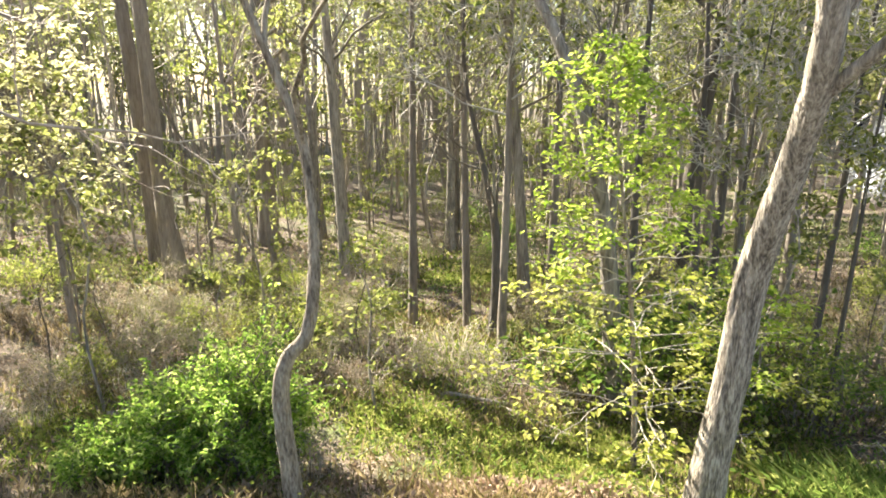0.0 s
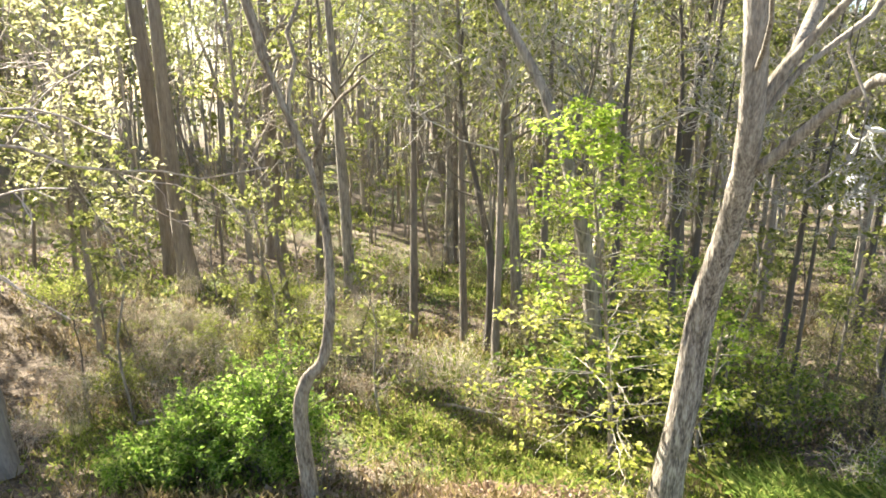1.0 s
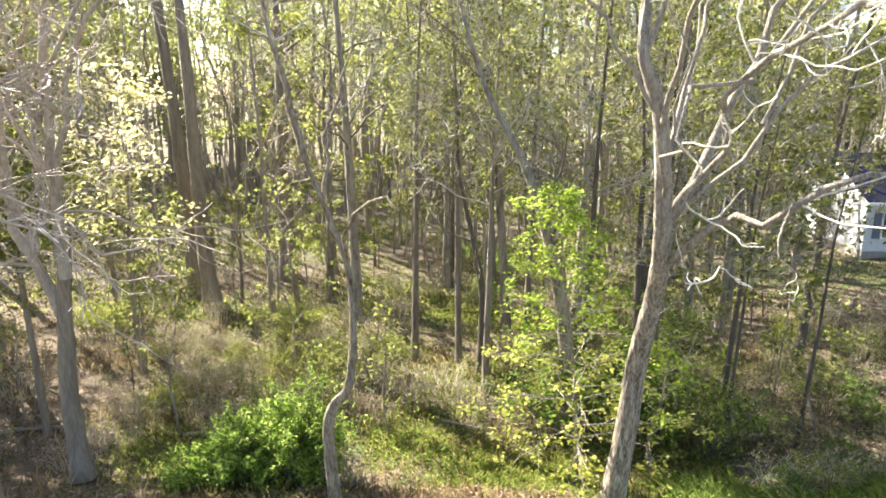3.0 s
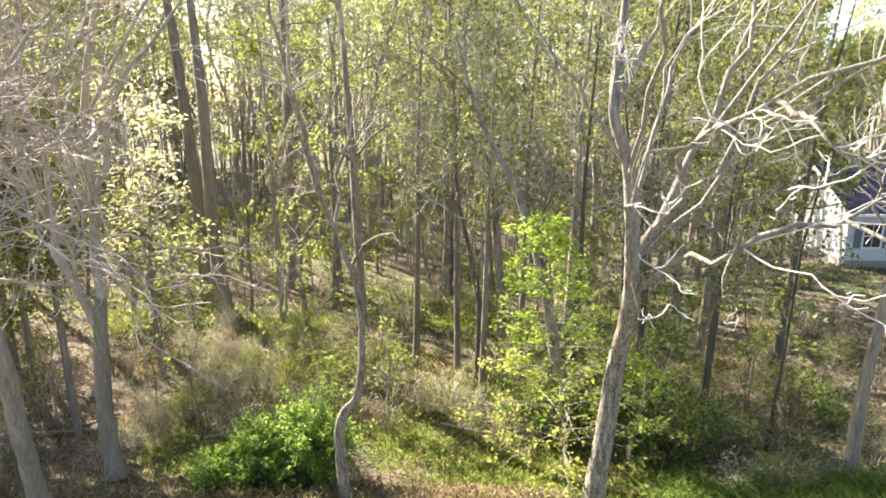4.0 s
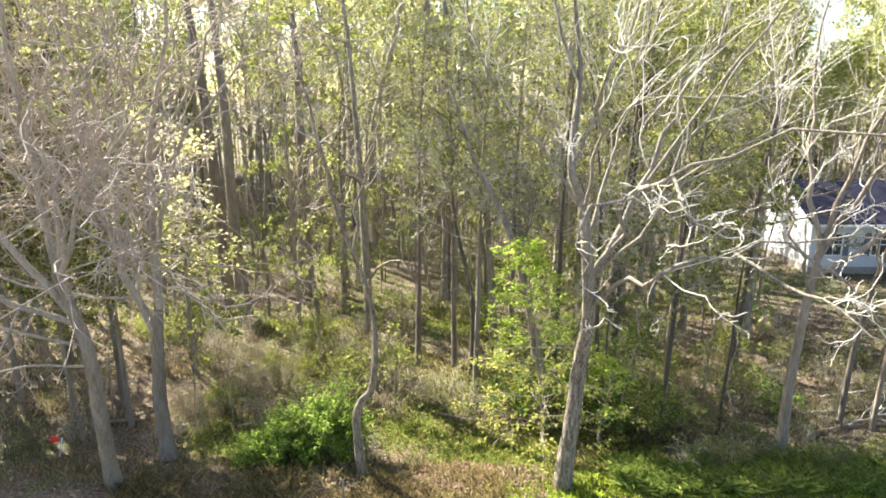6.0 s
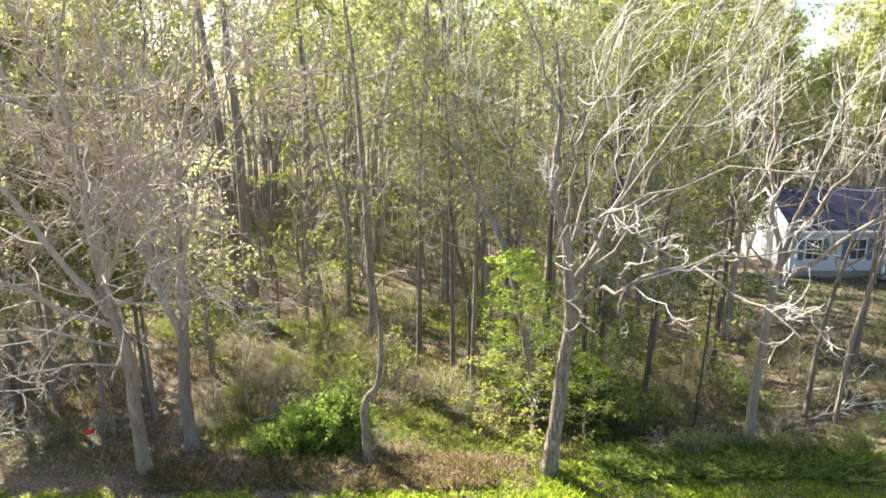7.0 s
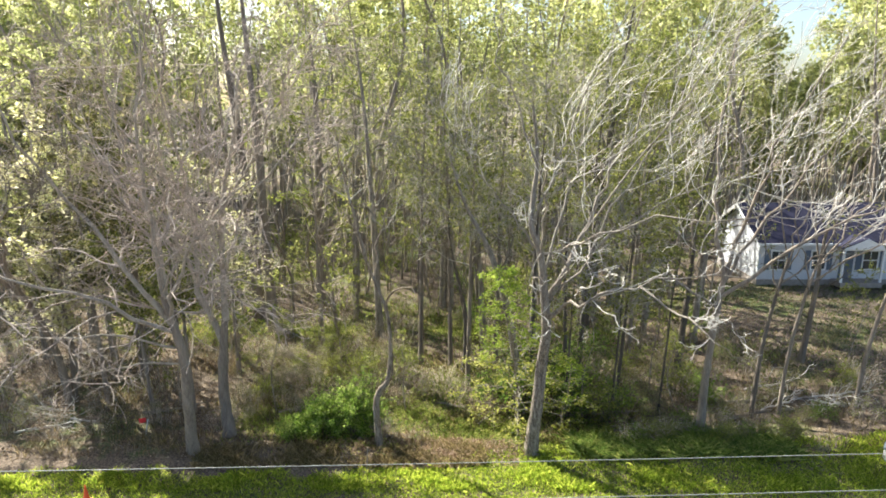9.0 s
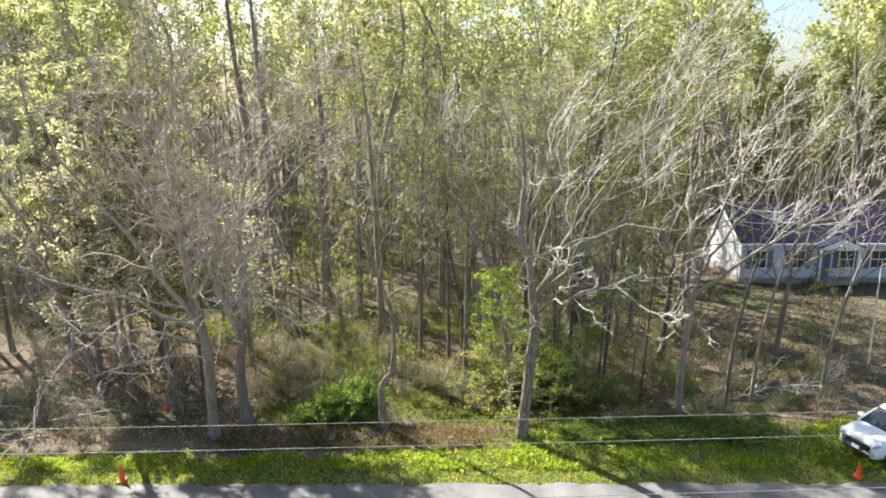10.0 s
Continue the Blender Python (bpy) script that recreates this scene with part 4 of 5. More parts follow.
SHRUBS = [shrub("bramble_thicket", "tangled grey-brown thicket of bare arching stems", (0, 0, 0), (1.5, 1.3, 1.7), 26, (380, 0.1), LEAF_OLIVE, TWIG_BRUSH, 0.8),
          shrub("bramble_thicket", "tan brush thicket with dry leaves", (0, 0, 0), (1.4, 1.2, 1.4), 26, (420, 0.11), LEAF_DRY, TWIG_BRUSH, 0.7),
          shrub("olive_shrub", "loose shrub with small olive-green leaves", (0, 0, 0), (1.2, 1.2, 2.0), 26, (1000, 0.11), LEAF_OLIVE, TWIG_GREY, 0.4),
          shrub("spring_shrub", "loose shrub with small yellow-green leaves", (0, 0, 0), (1.1, 1.1, 2.1), 24, (900, 0.12), LEAF_SPRING, TWIG_GREY, 0.4),
          shrub("bramble_thicket", "low brown heap of dead stems", (0, 0, 0), (1.6, 1.2, 0.8), 24, (260, 0.1), LEAF_DRY, DEADWOOD, 0.8),
          shrub("dark_green_shrub", "shady shrub with dark green leaves", (0, 0, 0), (1.3, 1.2, 1.8), 24, (1000, 0.13), LEAF_SHADE, TWIG_GREY, 0.4),
          shrub("bramble_thicket", "grey thicket flecked with fresh green leaves", (0, 0, 0), (1.4, 1.3, 1.6), 28, (420, 0.09), LEAF_SPRING, TWIG_BRUSH, 0.7)]
seen_first = set()


def put_shrub(which, x, y, s):
    v = SHRUBS[which]
    m = pose(x, y, float(height(x, y)), 0, 0, rng.uniform(0, 360)) @ Matrix.Diagonal((s, s, s * rng.uniform(0.85, 1.2), 1))
    if v.name in seen_first:
        copy_thing(v, m)
    else:
        v.matrix_basis = m
        seen_first.add(v.name)


n = 0
spots = []
while n < 205:
    y = rng.uniform(22, 46) if n > 130 else rng.uniform(9.4, 23)
    x = rng.uniform(-0.88, 0.72) * (y + 14)
    on_path = -2.0 < x + 0.06 * (y - 10) < 2.3 and y < 22
    if on_path or (x > 16 and y > 20) or (x - 3.2) ** 2 + (y - 10.4) ** 2 < 1 or (-6.8 < x < -2.2 and y < 11.8) or (0.5 < x < 7.6 and y < 11.6):
        continue
    if any((x - a) ** 2 + (y - b) ** 2 < 0.8 for a, b in spots):
        continue
    spots.append((x, y))
    mix = [0.23, 0.19, 0.14, 0.1, 0.12, 0.0, 0.22] if x < 0 else [0.16, 0.14, 0.18, 0.1, 0.12, 0.16, 0.14]
    if 4 < x < 11 and y < 18:
        mix = [0.04, 0.02, 0.28, 0.26, 0.02, 0.26, 0.12]
    put_shrub(rng.choice(7, p=mix), x, y, rng.uniform(0.6, 1.1))
    n += 1

for q in range(11):
    put_shrub((5, 3, 3, 2)[q % 4], 8.0 + 0.6 * q + rng.normal() * 0.2, 9.4 + rng.normal() * 0.3, rng.uniform(0.4, 0.6))
for q in range(9):
    put_shrub((2, 3, 3, 6)[q % 4], rng.uniform(4.6, 12), rng.uniform(11.2, 16.5), rng.uniform(0.85, 1.2))

# dense brush between the crooked tree and the forked one, and dark shrubs behind the saplings
for q in range(64):
    put_shrub((0, 6, 1, 0, 6, 4, 3)[q % 7], rng.uniform(-10.5, -1.6), rng.uniform(11.6, 19.5), rng.uniform(0.45, 0.85))
for q in range(9):
    put_shrub((4, 5, 2)[q % 3], rng.uniform(9.5, 18), rng.uniform(11, 15), rng.uniform(0.4, 0.7))
for x, y, s in ((-0.7, 14.6, 0.8), (0.2, 15.4, 0.85), (0.9, 14.4, 0.7), (-1.3, 15.8, 0.9)):
    put_shrub(6, x, y, s)
for x, y, s in ((4.5, 13.1, 1.9), (5.7, 13.2, 1.5), (3.4, 13.6, 1.5)):
    put_shrub(5, x, y, s)

# young understorey trees with airy leaves
young = []
for q in range(4):
    hgt = (3.2, 4.2, 5.2, 4.6)[q]
    P = curve_through([(0, 0, -0.1), (rng.normal() * 0.12, rng.normal() * 0.12, hgt * 0.35), (rng.normal() * 0.25, rng.normal() * 0.25, hgt * 0.7), (rng.normal() * 0.4, rng.normal() * 0.4, hgt)], 9)[None]
    R = np.linspace(0.032, 0.008, 9)[None]
    A, B = grow(P, R, 14, (0.25, 1), 0.3, (40, 85), 5, 0.18, 0.02, 0.5)
    A2, B2 = grow(A, B, 3, (0.25, 1), 0.5, (30, 60), 3, 0.2, 0.0, 0.6)
    ob = thing("understorey_tree", (0, 0, 0), "slim understorey tree with sparse small leaves", "tree", "understorey trees")
    part("trunk", mesh_of("trunk", *tubes(P, R, 6)), BARK_DARK if q % 2 else BARK_GREY, ob)
    part("crown", mesh_of("crown", *joined([tubes(A, B, 3), tubes(A2, B2, 3)])), TWIG_GREY, ob, "", "stuff")
    part("foliage", mesh_of("foliage", *leaves_at(on_lines(A2, (260, 420, 500, 60)[q]), 0.13, 0.5, 0.65, 0.06), False), (LEAF_WOOD, LEAF_SPRING, LEAF_WOOD, LEAF_OLIVE)[q], ob, "", "stuff")
    young.append(ob)
n = 0
while n < 75:
    y = rng.uniform(12, 40)
    x = rng.uniform(-0.7, 0.7) * (y + 13)
    if (-1.4 < x < 3.4 and y < 21) or (x > 15 and y > 18):
        continue
    m = pose(x, y, float(height(x, y)), rng.normal() * 4, rng.normal() * 4, rng.uniform(0, 360)) @ Matrix.Scale(rng.uniform(0.75, 1.25), 4)
    q = n if n < 4 else rng.choice(4, p=[0.36, 0.14, 0.3, 0.2])
    if n < 4:
        young[n].matrix_basis = m
    else:
        copy_thing(young[q], m)
    n += 1

# ---------------------------------------------------------------- grass and litter


def blades(name, label, XY, tall, mat, width=0.012, lean=0.35):
    n = len(XY)
    base = np.stack([XY[:, 0], XY[:, 1], height(XY[:, 0], XY[:, 1]) - 0.02], -1)
    a = rng.uniform(0, 2 * math.pi, n)
    side = np.stack([np.cos(a), np.sin(a), 0 * a], -1)
    out = np.stack([-np.sin(a), np.cos(a), 0 * a], -1) * rng.normal(size=(n, 1)) * lean
    h = (tall * rng.uniform(0.5, 1.4, n))[:, None]
    w = width * rng.uniform(0.7, 1.4, n)[:, None]
    up = np.array([0, 0, 1.0])
    V = np.stack([base - side * w, base + side * w, base + (up * 0.6 + out * 0.35) * h + side * w * 0.8, base + (up + out) * h], 1)
    F = np.arange(4 * n).reshape(n, 4)
    ob = new(name, mesh_of(name, V.reshape(-1, 3), F, False))
    ob.data.materials.append(mat)
    return tagged(ob, label, "grass", kind="stuff")


def scatter(n, xr, yr, patch=None, power=1.0):
    """Places, thinned into patches."""
    out = np.zeros((0, 2))
    while len(out) < n:
        c = np.stack([rng.uniform(*xr, n), rng.uniform(*yr, n)], -1)
        if patch:
            q = 0.5 + 0.25 * (np.sin(c[:, 0] * patch + 2 * np.sin(c[:, 1] * patch * 0.7)) + np.cos(c[:, 1] * patch * 1.3 + np.sin(c[:, 0] * patch * 0.8)))
            c = c[rng.random(len(c)) < q ** power]
        out = np.concatenate([out, c])
    return out[:n]


def verge_only(XY):
    """The verge is narrow on one side of the crooked tree and reaches the trees on the other."""
    far = 6.7 + 0.6 * step(-3.2, -1.6, XY[:, 0]) + 1.1 * step(0.8, 2.6, XY[:, 0]) + 1.2 * step(4.5, 7.5, XY[:, 0]) + 0.25 * np.sin(XY[:, 0] * 1.7) + 0.2 * np.sin(XY[:, 0] * 4.3 + 1)
    return XY[XY[:, 1] < far + rng.normal(size=len(XY)) * 0.12]


blades("verge_grass", "lush green grass on the road verge", verge_only(scatter(105000, (-22, 22), (4.72, 8.2))), 0.09, GRASS, 0.015, 0.7)
blades("verge_grass", "tall fresh grass tufts on the verge", verge_only(scatter(40000, (-22, 22), (5.6, 9.6), 1.6, 3)), 0.19, GRASS, 0.01, 0.6)
mound = scatter(30000, (5.2, 13.5), (7.6, 10.9), 1.1, 0.9)
blades("tall_grass", "lush mound of tall green grass and weeds at the wood edge", mound[mound[:, 1] < 9.6 + 0.5 * np.sin(mound[:, 0] * 1.3) + 0.5 * np.sin(mound[:, 0] * 0.6)], 0.3, GRASS_LUSH, 0.011, 0.9)
blades("lawn_grass", "thin uneven lawn beside the house", scatter(24000, (15, 44), (13.0, 31), 0.5, 0.6), 0.11, GRASS_WOOD, 0.03, 0.8)
blades("woodland_grass", "soft grass in a clearing of the wood", scatter(40000, (-9, 5), (8.8, 24), 0.8, 2.0), 0.14, GRASS_MID, 0.011, 0.7)
fresh = scatter(13000, (-2, 7.4), (8.0, 13.0), 1.3, 1.8)
blades("woodland_grass", "fresh grass between the crooked tree and the sapling", fresh[(fresh[:, 0] > 2.6) | (fresh[:, 1] > 9.6)], 0.12, GRASS_MID, 0.011, 0.8)
blades("woodland_grass", "thin grass between the forest trees", scatter(24000, (-26, 15), (22, 58), 0.4, 3), 0.17, GRASS_MID, 0.045, 0.8)
blades("dry_grass", "tufts of dry straw-coloured grass", scatter(17000, (-16, 18), (7.6, 22), 1.1, 2.5), 0.3, GRASS_DRY, 0.008)
blades("dry_grass", "reddish dry stems along the back of the verge", scatter(6500, (-9, 1.8), (7.0, 8.8), 2.0, 1.5), 0.24, GRASS_DRY, 0.008, 0.6)


def litter(name, label, XY, size, mat, up=0.03, flat=0.6):
    C = np.stack([XY[:, 0], XY[:, 1], height(XY[:, 0], XY[:, 1]) + rng.random(len(XY)) ** 2 * up], -1)
    ob = new(name, mesh_of(name, *leaves_at(C, size, flat, 0.65), False))
    ob.data.materials.append(mat)
    return tagged(ob, label, "leaves", kind="stuff")


litter("leaf_litter", "brown fallen leaves on the woodland floor", scatter(34000, (-22, 26), (7.4, 30)), 0.13, LEAF_DRY)
litter("leaf_litter", "pinkish-tan dry leaves on the bank by the crooked tree", scatter(7000, (-3.2, 3.0), (7.0, 9.6), 1.5, 0.8), 0.11, LEAF_TAN, 0.06)
litter("ground_herbs", "low green herbs on the woodland floor", scatter(9000, (-8, 10), (7.6, 30), 0.9, 2.2), 0.09, LEAF_SHADE, 0.35, 0.5)
litter("ground_herbs", "low yellow-green herbs on the woodland floor", scatter(12000, (-10, 11), (7.6, 36), 0.8, 2), 0.085, LEAF_SPRING, 0.5, 0.4)

# ---------------------------------------------------------------- house
WHITE = plain("white_siding", (0.56, 0.57, 0.61), 0.6)
TRIM = plain("white_trim", (0.8, 0.8, 0.8), 0.5)
ROOF = surface("roof_shingles", [(0.3, (0.016, 0.016, 0.03)), (0.7, (0.05, 0.049, 0.08))], 2, 0.95, fine=30)
ROOF.node_tree.nodes["Principled BSDF"].inputs["Specular IOR Level"].default_value = 0.08
SHUTTER = plain("shutter_slate", (0.1, 0.13, 0.18), 0.6)
BRICKY = surface("foundation_block", [(0.3, (0.2, 0.17, 0.15)), (0.7, (0.36, 0.32, 0.29))], 4, 0.95)
glass, gn, gl, gb = material("window_glass")
gb.inputs["Base Color"].default_value = (0.03, 0.04, 0.05, 1)
gb.inputs["Roughness"].default_value = 0.08
HX, HD, HH, RH = 18.0, 6.8, 3.15, 5.1
house = thing("house", (22.2, 29.8, 0.35), "low white-sided house with a dark shingle roof", "house")


def prism(name, outline, x0, x1):
    """An outline in y and z, drawn out from x0 to x1."""
    bm = bmesh.new()
    a = [bm.verts.new((x0, *p)) for p in outline]
    b = [bm.verts.new((x1, *p)) for p in outline]
    bm.faces.new(a), bm.faces.new(b[::-1])
    for i in range(len(outline)):
        j = (i + 1) % len(outline)
        bm.faces.new((a[i], b[i], b[j], a[j]))
    bmesh.ops.recalc_face_normals(bm, faces=bm.faces[:])
    return from_bm(name, bm)


part("foundation", box("foundation", (HX + 0.06, HD + 0.06, 0.7), (HX / 2, HD / 2, -0.05)), BRICKY, house)
part("wall", prism("wall", [(0, 0.3), (HD, 0.3), (HD, HH), (HD / 2, RH - 0.12), (0, HH)], 0, HX), WHITE, house)
lap = box("siding_board", (HX, 0.022, 0.2), (HX / 2, -0.012, 0), 0, (4, 0, 0))
for i in range(14):
    part("siding_board", lap, WHITE, house).location = (0, 0, 0.42 + 0.19 * i)
lap_end = box("siding_board", (0.022, 1.0, 0.2), (-0.012, 0, 0), 0, (0, -4, 0))
for i in range(22):
    z = 0.42 + 0.19 * i
    w = HD if z < HH - 0.1 else HD * (RH - 0.25 - z) / (RH - HH)
    if w > 0.4:
        q = part("siding_board", lap_end, WHITE, house)
        q.location, q.scale = (0, HD / 2, z), (1, w, 1)
slope = (RH - HH) / (HD / 2)
for s in (0, 1):
    y0 = -0.45 if s == 0 else HD + 0.45
    z0 = HH - 0.45 * slope
    part("roof", prism("roof", [(y0, z0), (y0, z0 + 0.14), (HD / 2, RH + 0.14), (HD / 2, RH)], -0.35, HX + 0.35), ROOF, house)
    part("gutter", prism("gutter", [(y0 + (-0.1 if s == 0 else 0.1), z0 - 0.04), (y0 + (-0.1 if s == 0 else 0.1), z0 + 0.1), (y0, z0 + 0.1), (y0, z0 - 0.04)], -0.35, HX + 0.35), TRIM, house, "white gutter")
    bm = bmesh.new()
    q = [(-0.38, y0, z0 - 0.08), (-0.38, y0, z0 + 0.12), (-0.38, HD / 2, RH + 0.12), (-0.38, HD / 2, RH - 0.08)]
    a = [bm.verts.new(p) for p in q]
    b = [bm.verts.new((p[0] + 0.03, p[1], p[2])) for p in q]
    bm.faces.new(a), bm.faces.new(b)
    for i in range(4):
        bm.faces.new((a[i], a[(i + 1) % 4], b[(i + 1) % 4], b[i]))
    bmesh.ops.recalc_face_normals(bm, faces=bm.faces[:])
    part("rake_board", from_bm("rake_board", bm), TRIM, house, "white gable trim")


def house_window(x, w, z, h, shutters=True):
    win = part("window", box("window", (w, 0.06, h), (0, 0, 0), 0.0), glass, house, "dark double-hung window")
    win.location = (x, -0.02, z)
    for sx in (-1, 1):
        part("frame_side", box("frame_side", (0.09, 0.12, h + 0.18), (sx * (w / 2 + 0.045), -0.02, 0), 0.01), TRIM, win)
    for dz in (h / 2 + 0.045, 0, -h / 2 - 0.045):
        part("frame_rail", box("frame_rail", (w, 0.1, 0.09 if dz else 0.06), (0, -0.02, dz), 0.01), TRIM, win)
    part("muntin", box("muntin", (0.03, 0.08, h), (0, -0.02, 0)), TRIM, win)
    if shutters:
        for sx in (-1, 1):
            part("shutter", box("shutter", (0.38, 0.06, h + 0.14), (sx * (w / 2 + 0.3), -0.02, 0), 0.015), SHUTTER, win, "slate-blue shutter")


for x, w in ((1.35, 0.95), (4.15, 0.95), (7.75, 1.0), (10.1, 1.1), (12.8, 1.0), (15.6, 1.0)):
    house_window(x, w, 1.7, 1.25)
door = part("door", box("door", (0.95, 0.08, 2.05), (6.1, -0.03, 1.42), 0.01), SHUTTER, house, "dark front door")
# entrance porch with its own small gable
part("porch_deck", box("porch_deck", (2.9, 1.2, 0.35), (6.6, -0.6, 0.2), 0.02), BRICKY, house)
for x in (5.25, 7.95):
    part("porch_post", box("porch_post", (0.14, 0.14, 2.3), (x, -1.05, 1.5), 0.01), TRIM, house)
part("porch_beam", box("porch_beam", (3.0, 0.16, 0.2), (6.6, -1.05, 2.72), 0.01), TRIM, house)
for s in (-1, 1):
    bm = bmesh.new()
    q = [(6.6 + s * 1.65, 2.78), (6.6, 3.42), (6.6, 3.52), (6.6 + s * 1.65, 2.88)]
    a = [bm.verts.new((p[0], -1.3, p[1])) for p in q]
    b = [bm.verts.new((p[0], 1.2, p[1])) for p in q]
    bm.faces.new(a), bm.faces.new(b)
    for i in range(4):
        bm.faces.new((a[i], a[(i + 1) % 4], b[(i + 1) % 4], b[i]))
    bmesh.ops.recalc_face_normals(bm, faces=bm.faces[:])
    part("porch_roof", from_bm("porch_roof", bm), ROOF, house)
bm = bmesh.new()
a = [bm.verts.new(p) for p in ((5.0, -1.33, 2.76), (8.2, -1.33, 2.76), (6.6, -1.33, 3.48))]
b = [bm.verts.new((v.co.x, -1.26, v.co.z)) for v in a]
bm.faces.new(a), bm.faces.new(b)
for i in range(3):
    bm.faces.new((a[i], a[(i + 1) % 3], b[(i + 1) % 3], b[i]))
bmesh.ops.recalc_face_normals(bm, faces=bm.faces[:])
part("porch_gable", from_bm("porch_gable", bm), TRIM, house, "white porch gable")
pole_base = np.array([22.64, 15.4, float(height(22.64, 15.4))])
pole = thing("pale_pole", pole_base, "slim pale leafless pole standing on the lawn", "pole")
P = np.stack([np.linspace(0, -0.12, 9) + 0.015 * rng.normal(size=9), np.zeros(9), np.linspace(-0.1, 5.6, 9)], -1)[None]
part("shaft", mesh_of("shaft", *tubes(P, np.linspace(0.055, 0.03, 9)[None], 8)), TWIG_PALE, pole)

# ---------------------------------------------------------------- road things
WIRE = plain("wire_grey", (0.3, 0.31, 0.28), 0.6, 0.1)
for y0, z0 in ((-7.39, 9.0), (-8.08, 9.0), (-9.33, 9.0)):
    xs = np.linspace(-60, 60, 41)
    P = np.stack([xs, y0 + 0.038 * xs, z0 + 0.0004 * xs ** 2], -1)[None]
    ob = new("power_line", mesh_of("power_line", *tubes(P, np.full((1, 41), 0.0045), 6)))
    ob.data.materials.append(WIRE)
    tagged(ob, "thin grey overhead power line strung along the road", "cable", "overhead lines")

ORANGE = plain("cone_orange", (0.85, 0.1, 0.02), 0.5)
RUBBER = plain("rubber_black", (0.03, 0.03, 0.03), 0.8)


def ring_solid(profile, sides=24):
    """A turned body from radii and heights."""
    P = np.array([[(0, 0, z) for r, z in profile]], float)
    R = np.array([[r for r, z in profile]], float)
    a = np.arange(sides) * 2 * math.pi / sides
    V = np.stack([R[0][:, None] * np.cos(a), R[0][:, None] * np.sin(a), P[0][:, 2][:, None] + 0 * a], -1).reshape(-1, 3)
    idx = np.arange(len(profile) * sides).reshape(len(profile), sides)
    nxt = np.roll(idx, -1, 1)
    return V, np.stack([idx[:-1], nxt[:-1], nxt[1:], idx[1:]], -1).reshape(-1, 4)


def traffic_cone(x, y, turn):
    ob = thing("traffic_cone", (x, y, float(max(0.0, height(x, y)))), "orange plastic traffic cone at the road edge", "cone", "traffic cones")
    ob.rotation_euler = (0, 0, radians(turn))
    ob.scale = (0.85, 0.85, 0.85)
    part("base", box("base", (0.36, 0.36, 0.04), (0, 0, 0.02), 0.012), ORANGE, ob)
    part("body", mesh_of("body", *ring_solid([(0.145, 0.035), (0.135, 0.06), (0.125, 0.08), (0.03, 0.68), (0.026, 0.71), (0.018, 0.71)])), ORANGE, ob)
    return ob


traffic_cone(-11.58, 4.98, 12)
traffic_cone(15.63, 5.1, 30)

PAINT = plain("car_white", (0.82, 0.82, 0.84), 0.25, wear=0.02)
TRIMDARK = plain("car_trim", (0.025, 0.025, 0.028), 0.5)
CHROME = plain("chrome", (0.75, 0.75, 0.77), 0.15, 1.0)
LAMP = plain("headlight_lens", (0.55, 0.58, 0.6), 0.1)
car = thing("parked_car", (16.3, 6.4, 0.02), "white compact sport utility vehicle parked on the grass", "car")
car.rotation_euler = (0, 0, radians(19))
car.scale = (0.95, 0.95, 0.95)


def hull(name, stations):
    """Skin over cross-sections: x, half width, bottom, shoulder, top, half width at the top."""
    V, n = [], 12
    for x, w, zb, zs, zt, wt in stations:
        half = [(0.0, zb), (w * 0.85, zb), (w, zb + 0.12), (w * 1.0, (zb + zs) / 2), (w * 0.99, zs), (wt, zt - 0.03), (wt * 0.6, zt), (0.0, zt + 0.01)]
        ring = half + [(-y, z) for y, z in half[-2:0:-1]]
        V.append([(x, y, z) for y, z in ring])
    V = np.array(V)
    m, k = V.shape[:2]
    idx = np.arange(m * k).reshape(m, k)
    nxt = np.roll(idx, -1, 1)
    F = [list(q) for q in np.stack([idx[:-1], nxt[:-1], nxt[1:], idx[1:]], -1).reshape(-1, 4)]
    me = bpy.data.meshes.new(name)
    me.from_pydata(V.reshape(-1, 3).tolist(), [], F + [idx[0].tolist(), idx[-1][::-1].tolist()])
    me.polygons.foreach_set("use_smooth", np.full(len(me.polygons), True))
    return me


body = part("body", hull("body", [(0.0, 0.62, 0.36, 0.7, 0.84, 0.5), (0.07, 0.8, 0.27, 0.8, 0.95, 0.66), (0.25, 0.88, 0.25, 0.9, 1.03, 0.72), (0.7, 0.92, 0.24, 0.98, 1.1, 0.76), (1.1, 0.925, 0.24, 1.02, 1.14, 0.8),
                                   (1.5, 0.925, 0.24, 1.04, 1.15, 0.82), (3.0, 0.925, 0.24, 1.06, 1.15, 0.82), (4.1, 0.92, 0.25, 1.06, 1.15, 0.8), (4.5, 0.86, 0.35, 1.0, 1.1, 0.74), (4.6, 0.75, 0.45, 0.9, 1.0, 0.6)]), PAINT, car, "white painted bodywork")
cabin = part("cabin_glass", hull("cabin_glass", [(1.05, 0.78, 1.05, 1.1, 1.15, 0.72), (1.45, 0.78, 1.05, 1.24, 1.42, 0.66), (1.85, 0.78, 1.05, 1.34, 1.64, 0.6), (3.8, 0.78, 1.05, 1.34, 1.64, 0.58), (4.4, 0.72, 1.05, 1.15, 1.25, 0.6)]), glass, car, "dark tinted windows")
part("roof", hull("roof", [(1.75, 0.55, 1.58, 1.6, 1.64, 0.5), (2.05, 0.64, 1.6, 1.64, 1.71, 0.56), (3.4, 0.64, 1.6, 1.64, 1.72, 0.56), (4.0, 0.56, 1.54, 1.58, 1.66, 0.5)]), PAINT, car)
